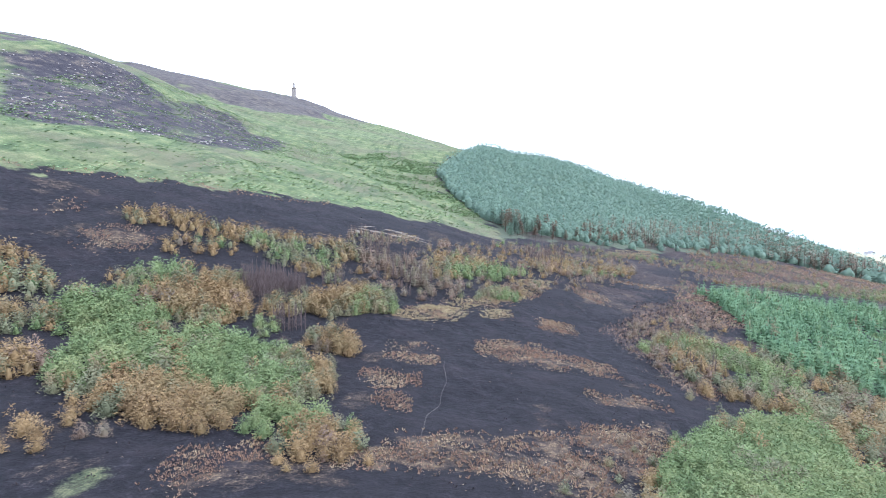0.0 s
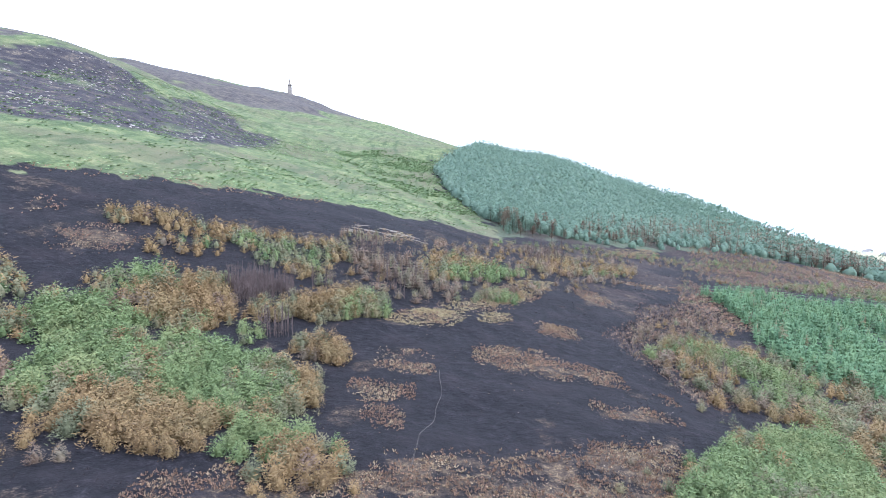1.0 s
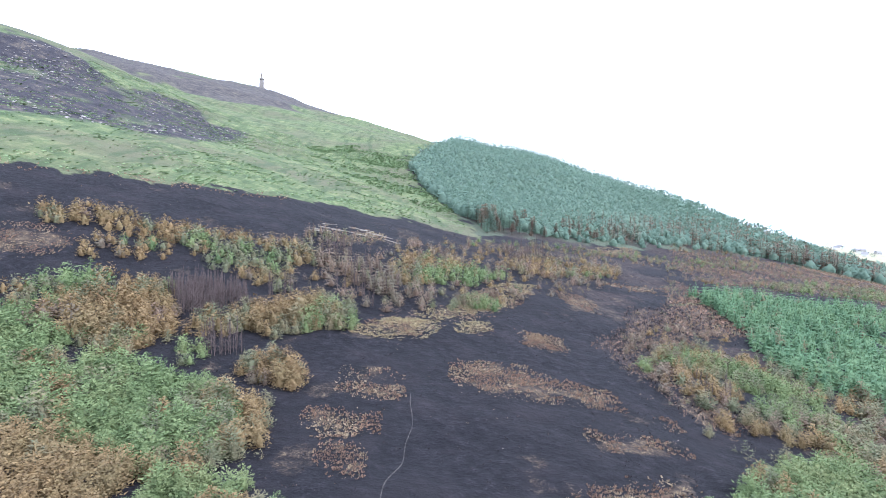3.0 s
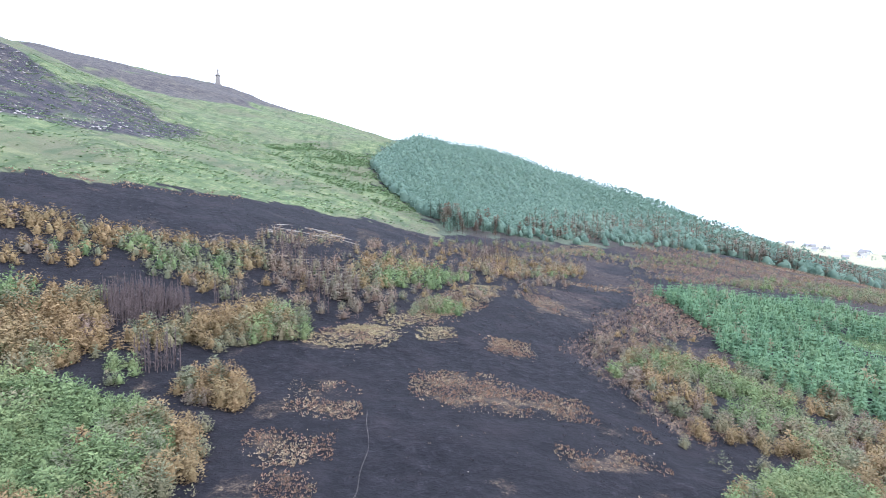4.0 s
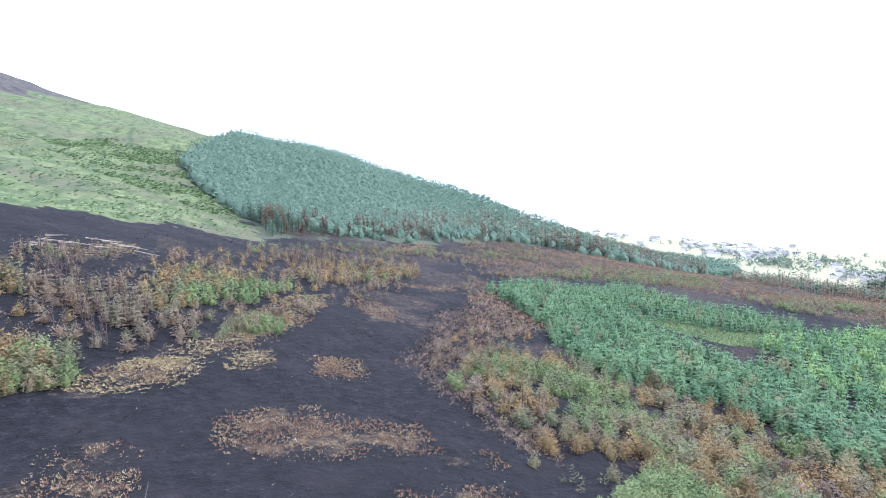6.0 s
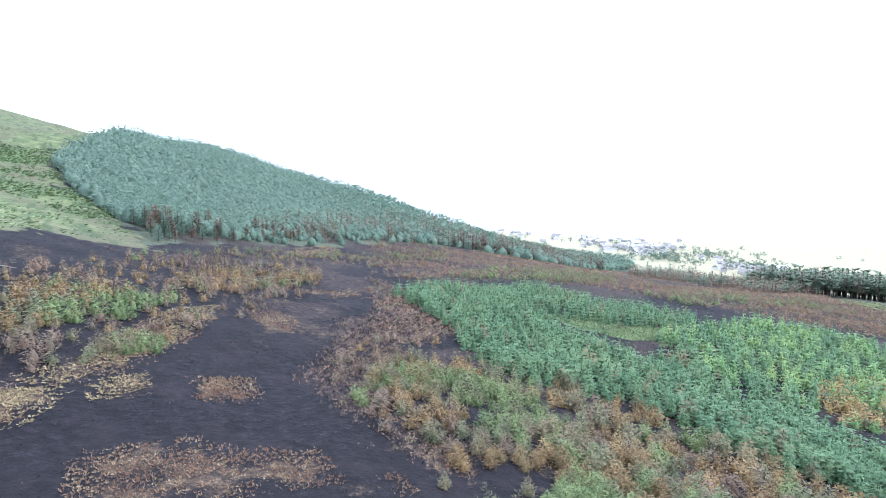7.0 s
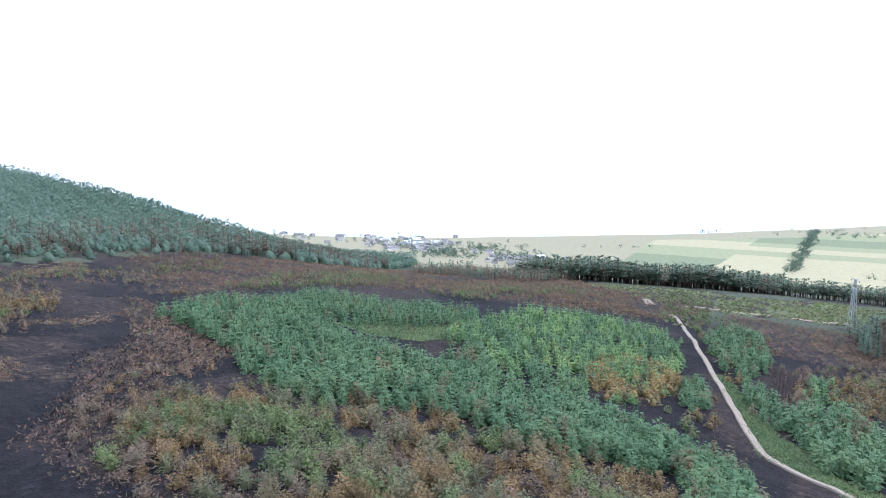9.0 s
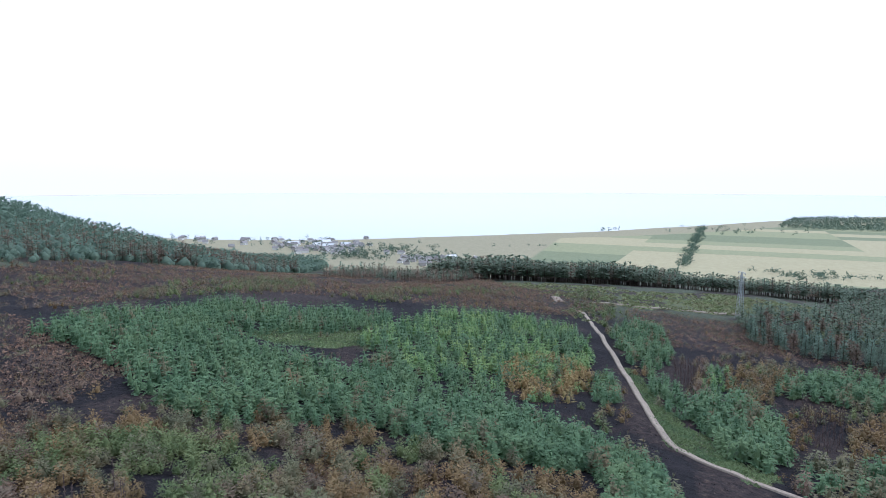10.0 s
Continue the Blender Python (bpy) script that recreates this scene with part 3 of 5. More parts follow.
trodden = surface("trodden_earth", (0.04, 0.037, 0.038), (0.2, 0.175, 0.155), 2.0)
pale_roof = surface("pale_sheet_roof", (0.60, 0.62, 0.64), (0.78, 0.79, 0.80), 0.8, 0.5)
glass_dark = surface("window_glass", (0.04, 0.05, 0.06), (0.07, 0.08, 0.09), 1.0, 0.15, 0.0)

water_mat, nt, bsdf = nodes_of("sea_water")
bsdf.inputs["Base Color"].default_value = (0.32, 0.39, 0.41, 1)
bsdf.inputs["Roughness"].default_value = 0.12
bumped(nt, bsdf, noise_node(nt, 0.12, 3.0, 0.6, place(nt)), 0.08, 0.3)

land_mat, nt, bsdf = nodes_of("moorland")
pos = place(nt)


def cover(name):
    n = nt.nodes.new("ShaderNodeAttribute")
    n.attribute_name = name
    return n.outputs["Fac"]


fine, mid, broad = noise_node(nt, 4.5, 4.0, 0.7, pos), noise_node(nt, 0.9, 4.0, 0.65, pos), noise_node(nt, 0.16, 4.0, 0.6, pos)
wide = noise_node(nt, 0.022, 4.0, 0.6, pos)
lie = nt.nodes.new("ShaderNodeMapping")
lie.inputs["Rotation"].default_value, lie.inputs["Scale"].default_value = (0, 0, 0.9), (0.25, 0.04, 0.1)
nt.links.new(pos, lie.inputs[0])
streak = noise_node(nt, 1.0, 4.0, 0.65, lie.outputs[0])
mottle = maths(nt, "ADD", maths(nt, "MULTIPLY", fine, 0.5), maths(nt, "MULTIPLY", mid, 0.5))
patchy = maths(nt, "ADD", maths(nt, "MULTIPLY", mid, 0.4), maths(nt, "MULTIPLY", broad, 0.6))


def edged(mask, grain=None, hard=4.0):
    """A mask whose edge is broken up by the grain."""
    n = maths(nt, "MULTIPLY_ADD", mask, hard)
    n.node.inputs[2].default_value = -0.5 * hard
    n.node.use_clamp = False
    m = maths(nt, "SUBTRACT", grain or mottle, 0.5)
    m.node.use_clamp = False
    k = maths(nt, "MULTIPLY_ADD", m, 3.0)
    k.node.use_clamp = False
    nt.links.new(n, k.node.inputs[2])
    return maths(nt, "ADD", k, 0.5)


burnt = ramp(nt, mottle, (0.32, (0.0038, 0.0036, 0.0048)), (0.50, (0.0095, 0.0088, 0.0115)), (0.60, (0.021, 0.019, 0.0235)), (0.72, (0.075, 0.066, 0.07)))
burnt = mixed(nt, ramp(nt, broad, (0.48, (0, 0, 0)), (0.74, (0.6, 0.6, 0.6))), burnt, (0.029, 0.0235, 0.027))
burnt = mixed(nt, ramp(nt, wide, (0.42, (0.55, 0.55, 0.55)), (0.58, (0, 0, 0))), burnt, (0.013, 0.012, 0.0145))
grassland = ramp(nt, patchy, (0.36, (0.044, 0.066, 0.029)), (0.5, (0.104, 0.128, 0.056)), (0.64, (0.205, 0.205, 0.1)))
grassland = mixed(nt, ramp(nt, wide, (0.45, (0, 0, 0)), (0.62, (0.85, 0.85, 0.85))), grassland, (0.105, 0.095, 0.06))
grassland = mixed(nt, ramp(nt, streak, (0.5, (0, 0, 0)), (0.62, (0.8, 0.8, 0.8))), grassland, (0.046, 0.066, 0.03))
grassland = mixed(nt, ramp(nt, fine, (0.35, (0.45, 0.45, 0.45)), (0.55, (0, 0, 0))), grassland, (0.05, 0.08, 0.04))
dry = ramp(nt, mottle, (0.42, (0.022, 0.018, 0.018)), (0.54, (0.075, 0.053, 0.038)), (0.66, (0.20, 0.15, 0.09)), (0.76, (0.40, 0.32, 0.20)))
brush = ramp(nt, mottle, (0.36, (0.010, 0.009, 0.011)), (0.54, (0.038, 0.028, 0.027)), (0.70, (0.12, 0.085, 0.065)))
rocks = ramp(nt, patchy, (0.38, (0.018, 0.0165, 0.022)), (0.52, (0.038, 0.034, 0.04)), (0.60, (0.085, 0.07, 0.058)), (0.68, (0.17, 0.14, 0.11)))
moor = ramp(nt, patchy, (0.36, (0.034, 0.030, 0.034)), (0.52, (0.072, 0.062, 0.06)), (0.64, (0.115, 0.105, 0.075)))
floor_mat = ramp(nt, mottle, (0.34, (0.045, 0.055, 0.038)), (0.7, (0.1, 0.115, 0.075)))
corn = ramp(nt, patchy, (0.34, (0.325, 0.295, 0.18)), (0.66, (0.41, 0.37, 0.235)))
pasture = ramp(nt, patchy, (0.34, (0.225, 0.24, 0.14)), (0.66, (0.30, 0.305, 0.18)))
links = ramp(nt, patchy, (0.34, (0.25, 0.23, 0.15)), (0.66, (0.32, 0.295, 0.20)))
blue_crop = ramp(nt, patchy, (0.34, (0.165, 0.19, 0.115)), (0.66, (0.215, 0.235, 0.14)))
beach = ramp(nt, patchy, (0.3, (0.52, 0.46, 0.37)), (0.7, (0.66, 0.60, 0.50)))
# plots of the plain: long strips, some green, some ripe
way = nt.nodes.new("ShaderNodeMapping")
way.vector_type = "TEXTURE"
way.inputs["Location"].default_value, way.inputs["Rotation"].default_value, way.inputs["Scale"].default_value = (20, -140, 0), (0, 0, 0.07), (64, 300, 1e6)
nt.links.new(pos, way.inputs[0])
cell = nt.nodes.new("ShaderNodeVectorMath")
cell.operation = "FLOOR"
nt.links.new(way.outputs[0], cell.inputs[0])
lot = nt.nodes.new("ShaderNodeTexWhiteNoise")
lot.noise_dimensions = "2D"
nt.links.new(cell.outputs[0], lot.inputs["Vector"])
plots = cover("plots")
crop_share = maths(nt, "MULTIPLY", plots, maths(nt, "LESS_THAN", lot.outputs["Value"], 0.3))
corn_share = maths(nt, "MULTIPLY", plots, maths(nt, "GREATER_THAN", lot.outputs["Value"], 0.6))
col = burnt
for name, shade, hard in (("forest_floor", floor_mat, 3.0), ("grass", grassland, 3.0), ("heather", moor, 3.0), ("scree", rocks, 3.0), ("brush", brush, 3.0), ("straw", dry, 3.0),
                          ("pasture", pasture, 6.0), (crop_share, blue_crop, 6.0), (corn_share, corn, 6.0), ("links", links, 6.0), ("beach", beach, 6.0)):
    col = mixed(nt, edged(cover(name) if isinstance(name, str) else name, None, hard), col, shade)
nt.links.new(col, bsdf.inputs["Base Color"])
bsdf.inputs["Roughness"].default_value = 0.95
bsdf.inputs["Specular IOR Level"].default_value = 0.15
rough = maths(nt, "ADD", maths(nt, "MULTIPLY", mottle, 0.25), maths(nt, "MULTIPLY", patchy, 0.75))
bumped(nt, bsdf, rough, 0.9, 0.9)

# ---- the ground: one sheet, finest where the camera flies ----
az = np.radians(np.concatenate([np.arange(-106, 46, 0.5), np.arange(46, 254, 4)]))
rad = np.concatenate([[1.5, 4, 7], 10 * 1.0166 ** np.arange(0, 381)])
aa, rr = np.meshgrid(az, rad)
gx, gy = 8 - np.sin(aa) * rr, 25 + np.cos(aa) * rr
gx, gy = np.append(gx.ravel(), 8.0), np.append(gy.ravel(), 25.0)
na, nr = len(az), len(rad)
ii, jj = np.meshgrid(np.arange(nr - 1), np.arange(na), indexing="ij")
a0, a1 = (ii * na + jj).ravel(), (ii * na + (jj + 1) % na).ravel()
b0, b1 = a0 + na, a1 + na
hub = np.stack([np.arange(na), (np.arange(na) + 1) % na, np.full(na, na * nr)], 1)[:, [1, 0, 2]]
tris = np.concatenate([hub[:, [1, 0, 2]], np.stack([a0, a1, b1], 1)[:, [0, 2, 1]], np.stack([a0, b1, b0], 1)[:, [0, 2, 1]]])
ground_mesh = mesh_from("ground", np.stack([gx, gy, height(gx, gy)], 1), tris)
ground = part("ground", ground_mesh, land_mat)
tagged(ground, "burnt black moorland below a green grassy hillside", "ground", kind="structure")
wob = (fbm(gx, gy, 5, 11) - 0.5) * 5
far = np.hypot(gx - 8, gy - 25)
wob = wob * np.clip(far / 70, 0.5, 5)


def spread(kind, soft=1.0):
    m = np.zeros(gx.shape)
    for poly in AREAS[kind]:
        p = np.asarray(poly)
        c = p.mean(0)
        near = np.hypot(gx - c[0], gy - c[1]) < np.hypot(*(p - c).T).max() + 60
        w = np.clip(np.hypot(*(c - (8, 25))) / 70, 0.5, 4) * soft
        d = inside(poly, gx[near], gy[near])
        m[near] = np.maximum(m[near], step(d + wob[near] * 0.5, -1.2 * w, 1.2 * w))
    return m


def give(name, values):
    ground_mesh.attributes.new(name, "FLOAT", "POINT").data.foreach_set("value", np.clip(values, 0, 1).astype(np.float32))


past = shore(gx, gy)
hill = step(inside(HILLSIDE, gx, gy) + wob * 1.8, -2, 2)
forest = np.maximum(step(inside(FOREST, gx, gy) + wob, -3, 3), 0)
plain = step(0.93 * gx + 0.37 * gy + wob * 2, 560, 600) * (1 - step(past, -6, 2)) * step(gx, 250, 330)
give("forest_floor", np.maximum(forest, step(gx, 185, 240) * (1 - plain) * 0.62))
give("grass", np.maximum(np.maximum(hill, 0.62 * spread("grass")), 0.8 * spread("verge", 0.4)) * (1 - forest))
gz = height(gx, gy)
give("heather", np.maximum(spread("heather", 2), step(gz + wob, 176, 196) * step(fbm(gx, gy, 60, 9), 0.3, 0.5)) * hill)
give("scree", spread("scree", 2) * (0.5 + 0.5 * step(fbm(gx, gy, 22, 17), 0.25, 0.45)))
give("brush", np.maximum(0.62 * spread("brush"), 0.62 * step(fbm(gx, gy, 14, 21), 0.40, 0.60) * step(gx + 0.4 * gy, 60, 110) * (1 - plain) * (1 - hill)))
litter = step(fbm(gx, gy, 7, 31), 0.56, 0.74) * 0.42 * (1 - hill) * (1 - step(far, 200, 300))
give("straw", np.maximum(np.maximum(spread("straw"), spread("chaff")) * (0.30 + 0.48 * step(fbm(gx, gy, 2.2, 33), 0.35, 0.65)), litter))
seaward = step(past, -150, -110)
give("pasture", plain)
give("plots", plain * (1 - seaward))
give("links", plain * np.maximum(seaward, step(gy - 0.20 * gx, 150, 190)))
give("beach", step(past, -16, -8))

sea_bm = bmesh.new()
sea_pts = [(1500, -2600), (3400, -3600), (4950, -700), (4700, 1700), (3300, 3700), (1200, 4800), (-700, 4800), (-900, 2000), (400, 1000), (1000, 400)]
sea_bm.faces.new([sea_bm.verts.new((x, y, 0.0)) for x, y in sea_pts])
sea = part("water", sea_bm, water_mat)
tagged(sea, "pale calm sea beyond the coastal fields", "sea", kind="structure")


def ribbon(name, line, width, lift, material, label, rutted=0.04):
    """A worn earth track laid along a line, with ruts and ragged edges."""
    p = np.asarray(line, float)
    for _ in range(3):
        q = np.empty((2 * len(p) - 2, 2))
        q[0::2], q[1::2] = 0.75 * p[:-1] + 0.25 * p[1:], 0.25 * p[:-1] + 0.75 * p[1:]
        p = np.vstack([p[:1], q, p[-1:]])
    d = np.concatenate([[0], np.cumsum(np.hypot(*np.diff(p, axis=0).T))])
    s = np.arange(0, d[-1], max(0.5, width * 0.5))
    x, y = np.interp(s, d, p[:, 0]), np.interp(s, d, p[:, 1])
    sway = 0.3 if width > 1 else 0.55
    x, y = x + (vnoise(s, s * 0, 4.0, 77) - 0.5) * sway, y + (vnoise(s, s * 0, 4.0, 79) - 0.5) * sway
    tx, ty = np.gradient(x), np.gradient(y)
    ln = np.hypot(tx, ty)
    nx, ny = -ty / ln, tx / ln
    cross = (-1.12, -0.95, -0.5, 0.0, 0.5, 0.95, 1.12)
    rise = (-0.7, 0.0, -rutted, 0.0, -rutted, 0.0, -0.7)
    v, f = [], []
    for k, (c, r) in enumerate(zip(cross, rise)):
        w = width / 2 * c * (0.88 + 0.25 * vnoise(s, s * 0 + k, 3.5, 40 + k))
        px, py = x + nx * w, y + ny * w
        v.append(np.stack([px, py, height(px, py) + lift + r], 1))
    n, m = len(s), len(cross)
    v = np.stack(v, 1).reshape(-1, 3)
    for i in range(n - 1):
        for k in range(m - 1):
            a = i * m + k
            f += [(a, a + m, a + m + 1), (a, a + m + 1, a + 1)]
    ob = part(name, mesh_from(name, v, f), material)
    tagged(ob, label, "track", kind="structure")
    return ob


ribbon("road", TRACK, 1.25, 0.3, gravel, "pale gravel forest track winding past young conifers")
ribbon("road", [(236, 114.5), (241, 117), (249, 121.5)], 3.4, 0.3, gravel, "pale gravel turning place beside the track")
ribbon("road", TRACK_FAR, 1.9, 0.35, gravel, "pale earth track across low heath")
ribbon("pavement", FOOTPATH, 0.1, 0.02, trodden, "thin trodden footpath over burnt ground")

# ---- growing things ----
def leafage(rng, whorls, per, spread_, lift, tufts, low=0.1, full=0.7, size=0.11, thick=0.22):
    """Points and triangles of a crown one unit high: whorls of branches, each set with short brushes of needles that point out and up."""
    v, f = [], []

    def brush(x, y, z, phi, l, up):
        c, s = math.cos(phi), math.sin(phi)
        w = l * thick * rng.uniform(0.7, 1.3)
        twist = rng.uniform(-0.5, 0.5) * w
        n = len(v)
        v.extend(((x - w * s, y + w * c, z + twist), (x + w * s, y - w * c, z - twist), (x + l * c, y + l * s, z + l * up)))
        f.append((n, n + 1, n + 2))

    for k in range(whorls):
        u = low + (0.95 - low) * (k + rng.uniform(-0.35, 0.35)) / (whorls - 1)
        r = spread_ * max(0.04, 1 - (u - low) / (1.02 - low)) ** full * (1 if k else 0.85)
        count = per if u < 0.75 else max(3, per * 2 // 3)
        for b in range(count):
            phi = 2 * math.pi * (b + rng.uniform(-0.4, 0.4) + 0.5 * (k % 2)) / count
            L = r * rng.uniform(0.65, 1.15)
            c, s = math.cos(phi), math.sin(phi)
            here = tufts if L > 0.1 else max(1, tufts // 2)
            for g in range(here):
                q = (g + rng.uniform(0.35, 1.0)) / here
                side = rng.uniform(-0.5, 0.5) * L * q * 0.8
                x, y, z = q * L * c - side * s, q * L * s + side * c, u + q * L * lift + rng.uniform(-0.025, 0.025)
                brush(x * 0.9, y * 0.9, z - 0.02, phi + rng.uniform(-1.0, 1.0), size * rng.uniform(0.6, 1.4), rng.uniform(0.1, 0.8) + lift * 0.6)
    for a in range(4):
        brush(0, 0, 0.92, a * 1.57 + rng.uniform(0, 1), size * 0.45, 2.0)
    return np.array(v), np.array(f)


def crown_of(rng, form, boughs, shoots, wide, size, thick, core=0.0):
    """Points and triangles of a conifer's crown one unit high: a narrow inner body hidden by boughs, each a brush of shoots. Bushy crowns are young pines whose shoots
    stand up; spiry ones are spruces with level, drooping boughs in tiers."""
    v, f = [], []
    pine = form == "bushy"
    lean, swing = rng.uniform(0, 6.28), rng.uniform(0.0, 0.2)

    def girth(u, phi):
        r = (1 - u) ** 0.55 * min(1.0, 0.7 + 1.3 * u) if pine else (1 - u) ** 0.78 * min(1.0, 0.82 + 1.5 * u)
        return wide * r * (1 + swing * math.cos(phi - lean))

    if core:
        sides = 6 if boughs > 12 else 4
        for u, full in ((0.03, 1.0), (0.22, 0.95), (0.42, 0.7)):
            for j in range(sides):
                phi = 6.2832 * (j + rng.uniform(-0.3, 0.3)) / sides
                r = girth(u, phi) * core * full * rng.uniform(0.75, 1.1)
                v.append((r * math.cos(phi), r * math.sin(phi), u + rng.uniform(-0.05, 0.05) + 0.02))
        v.append((0.0, 0.0, 0.62 if pine else 0.75))
        for k in (0, sides):
            for j in range(sides):
                p, q = k + j, k + (j + 1) % sides
                f += [(p, q, q + sides), (p, q + sides, p + sides)]
        f += [(2 * sides + j, 2 * sides + (j + 1) % sides, 3 * sides) for j in range(sides)]

    def shoot(x, y, z, phi, l, up, w):
        c, s = math.cos(phi), math.sin(phi)
        k = l / math.sqrt(1 + up * up)
        a = rng.uniform(-1.3, 1.3) if pine else rng.uniform(-0.6, 0.6)
        sx, sy, sz = -s * math.cos(a) * w, c * math.cos(a) * w, math.sin(a) * w
        n = len(v)
        v.extend(((x - sx, y - sy, z - sz), (x + sx, y + sy, z + sz), (x + k * c, y + k * s, z + k * up)))
        f.append((n, n + 1, n + 2))

    tiers = max(5, boughs // 7)
    for i in range(boughs):
        u = 1 - math.sqrt((i + rng.random()) / boughs) * 0.96
        phi = i * 2.39996 + rng.uniform(-0.4, 0.4)
        if not pine:
            u = 0.04 + 0.88 * round(u * tiers) / tiers + rng.uniform(-0.012, 0.012)
        r = girth(min(u, 0.97), phi) * rng.uniform(0.72, 1.1)
        body = 0.035 + 0.16 * r
        for _ in range(shoots):
            l = size * rng.uniform(0.6, 1.35)
            if pine:
                x, y = (r - body) * math.cos(phi) + rng.gauss(0, body), (r - body) * math.sin(phi) + rng.gauss(0, body)
                z, up = u + rng.gauss(0.02, body * 0.8), rng.uniform(-0.3, 1.1)
                shoot(x, y, max(0.02, z), math.atan2(y, x) + rng.uniform(-1.4, 1.4), l, up, l * thick * rng.uniform(0.7, 1.3))
            else:
                q, off = rng.uniform(0.3, 0.95), rng.gauss(0, 0.03)
                x, y = q * r * math.cos(phi) - off * math.sin(phi), q * r * math.sin(phi) + off * math.cos(phi)
                shoot(x, y, max(0.02, u - q * q * r * 0.3), phi + rng.uniform(-0.9, 0.9), l, rng.uniform(-0.5, 0.1), l * thick * rng.uniform(0.7, 1.3))
    for k in range(4):
        shoot(0, 0, 0.86, k * 1.57 + rng.uniform(0, 1), 0.15 * rng.uniform(0.7, 1.1), rng.uniform(2.5, 8), 0.016)
    return np.array(v), np.array(f)


def broad_crown(rng):
    """Points and triangles of a broadleaf tree's crown one unit high: a heap of leafy boughs."""
    v, f = [], []
    for _ in range(11):
        phi, u = rng.uniform(0, 6.28), rng.uniform(0.25, 0.85)
        r = 0.42 * math.sqrt(max(0.05, 1 - (2 * u - 1) ** 2)) * rng.uniform(0.4, 1.0)
        for _ in range(5):
            x, y, z = r * math.cos(phi) + rng.gauss(0, 0.09), r * math.sin(phi) + rng.gauss(0, 0.09), u + rng.gauss(0, 0.08)
            n = len(v)
            v.extend((x + rng.gauss(0, 0.07), y + rng.gauss(0, 0.07), max(0.03, z + rng.gauss(0, 0.06))) for _ in range(3))
            f.append((n, n + 1, n + 2))
    return np.array(v), np.array(f)


def stem(r0, r1, z0, z1, sides=6, lean=0.0):
    v, f = [], []
    for z, r, o in ((z0, r0 * 1.25, 0), (z0 + 0.12 * (z1 - z0), r0, lean * 0.1), (z1, r1, lean)):
        v += [(o + r * math.cos(2 * math.pi * k / sides), r * math.sin(2 * math.pi * k / sides), z) for k in range(sides)]
    for ring in range(2):
        for k in range(sides):
            a, b = ring * sides + k, ring * sides + (k + 1) % sides
            f += [(a, b, b + sides), (a, b + sides, a + sides)]
    return np.array(v), np.array(f)


def scatter(rng, poly, gap, jitter=0.42, edge=0.0):
    """Points inside a polygon on a jittered grid."""
    p = np.asarray(poly)
    x, y = np.meshgrid(np.arange(p[:, 0].min(), p[:, 0].max(), gap), np.arange(p[:, 1].min(), p[:, 1].max(), gap))
    x, y = x.ravel() + rng.uniform(-jitter, jitter, x.size) * gap, y.ravel() + rng.uniform(-jitter, jitter, y.size) * gap
    d = inside(poly, x, y) + (fbm(x, y, 5, 23) - 0.5) * 3
    k = d > edge
    return x[k], y[k]


def many(name, shapes, spots, material, label, category, sink=0.05):
    """One object of kind stuff: shapes (point and triangle arrays) set at spots of (x, y, height, girth, turn)."""
    rng = np.random.default_rng(len(spots) + 3)
    V, F, n = [], [], 0
    z = height(np.array([s[0] for s in spots]), np.array([s[1] for s in spots]))
    for (x, y, h, g, a), z0 in zip(spots, z):
        v, f = shapes[rng.integers(len(shapes))]
        c, s = math.cos(a), math.sin(a)
        V.append(np.stack([x + g * (v[:, 0] * c - v[:, 1] * s), y + g * (v[:, 0] * s + v[:, 1] * c), z0 - sink * h + h * v[:, 2]], 1))
        F.append(f + n)
        n += len(v)
    me = mesh_from(name, np.concatenate(V), np.concatenate(F))
    me.attributes.new("tone", "FLOAT", "POINT").data.foreach_set("value", np.repeat(rng.random(len(V)), [len(v) for v in V]).astype(np.float32))
    ob = part(name, me, material)
    return tagged(ob, label, category, kind="stuff")


rng = np.random.default_rng(11)
pr = random.Random(5)
near_bushy = [crown_of(pr, "bushy", 46, 10, 0.35, 0.08, 0.26, 0.5) for _ in range(7)]
near_spiry = [crown_of(pr, "spiry", 70, 8, 0.3, 0.072, 0.22, 0.4) for _ in range(6)]
bushy = [crown_of(pr, "bushy", 34, 7, 0.35, 0.095, 0.28, 0.5) for _ in range(9)]
spiry = [crown_of(pr, "spiry", 48, 6, 0.31, 0.088, 0.25, 0.4) for _ in range(8)]
bushy_far = [crown_of(pr, "bushy", 18, 5, 0.35, 0.12, 0.29, 0.5) for _ in range(9)]
spiry_far = [crown_of(pr, "spiry", 30, 4, 0.32, 0.105, 0.28, 0.4) for _ in range(8)]
tall = [crown_of(pr, "bushy", 12, 4, 0.27, 0.1, 0.26, 0.75) for _ in range(8)]
tall_far = [crown_of(pr, "bushy", 8, 3, 0.28, 0.11, 0.3, 0.8) for _ in range(8)]
shrub = [crown_of(pr, "bushy", 9, 4, 0.42, 0.2, 0.19) for _ in range(8)]
shrub_far = [crown_of(pr, "bushy", 5, 3, 0.5, 0.32, 0.24) for _ in range(8)]
belt_crown = [leafage(pr, 6, 5, 0.2, 0.05, 3, 0.36, 0.6, 0.095, 0.4) for _ in range(6)]
scorched_tall = [leafage(pr, 7, 5, 0.15, 0.05, 3, 0.3, 0.7, 0.095, 0.2) for _ in range(6)]
trunk_thin = [stem(0.010, 0.004, 0.0, 0.62, 4, pr.uniform(-0.02, 0.02)) for _ in range(3)]

# stands of young conifers: polygon, share of each colour, spacing, heights
track_line = np.concatenate([np.linspace(a, b, 30) for a, b in zip(np.asarray(TRACK)[:-1], np.asarray(TRACK)[1:])])


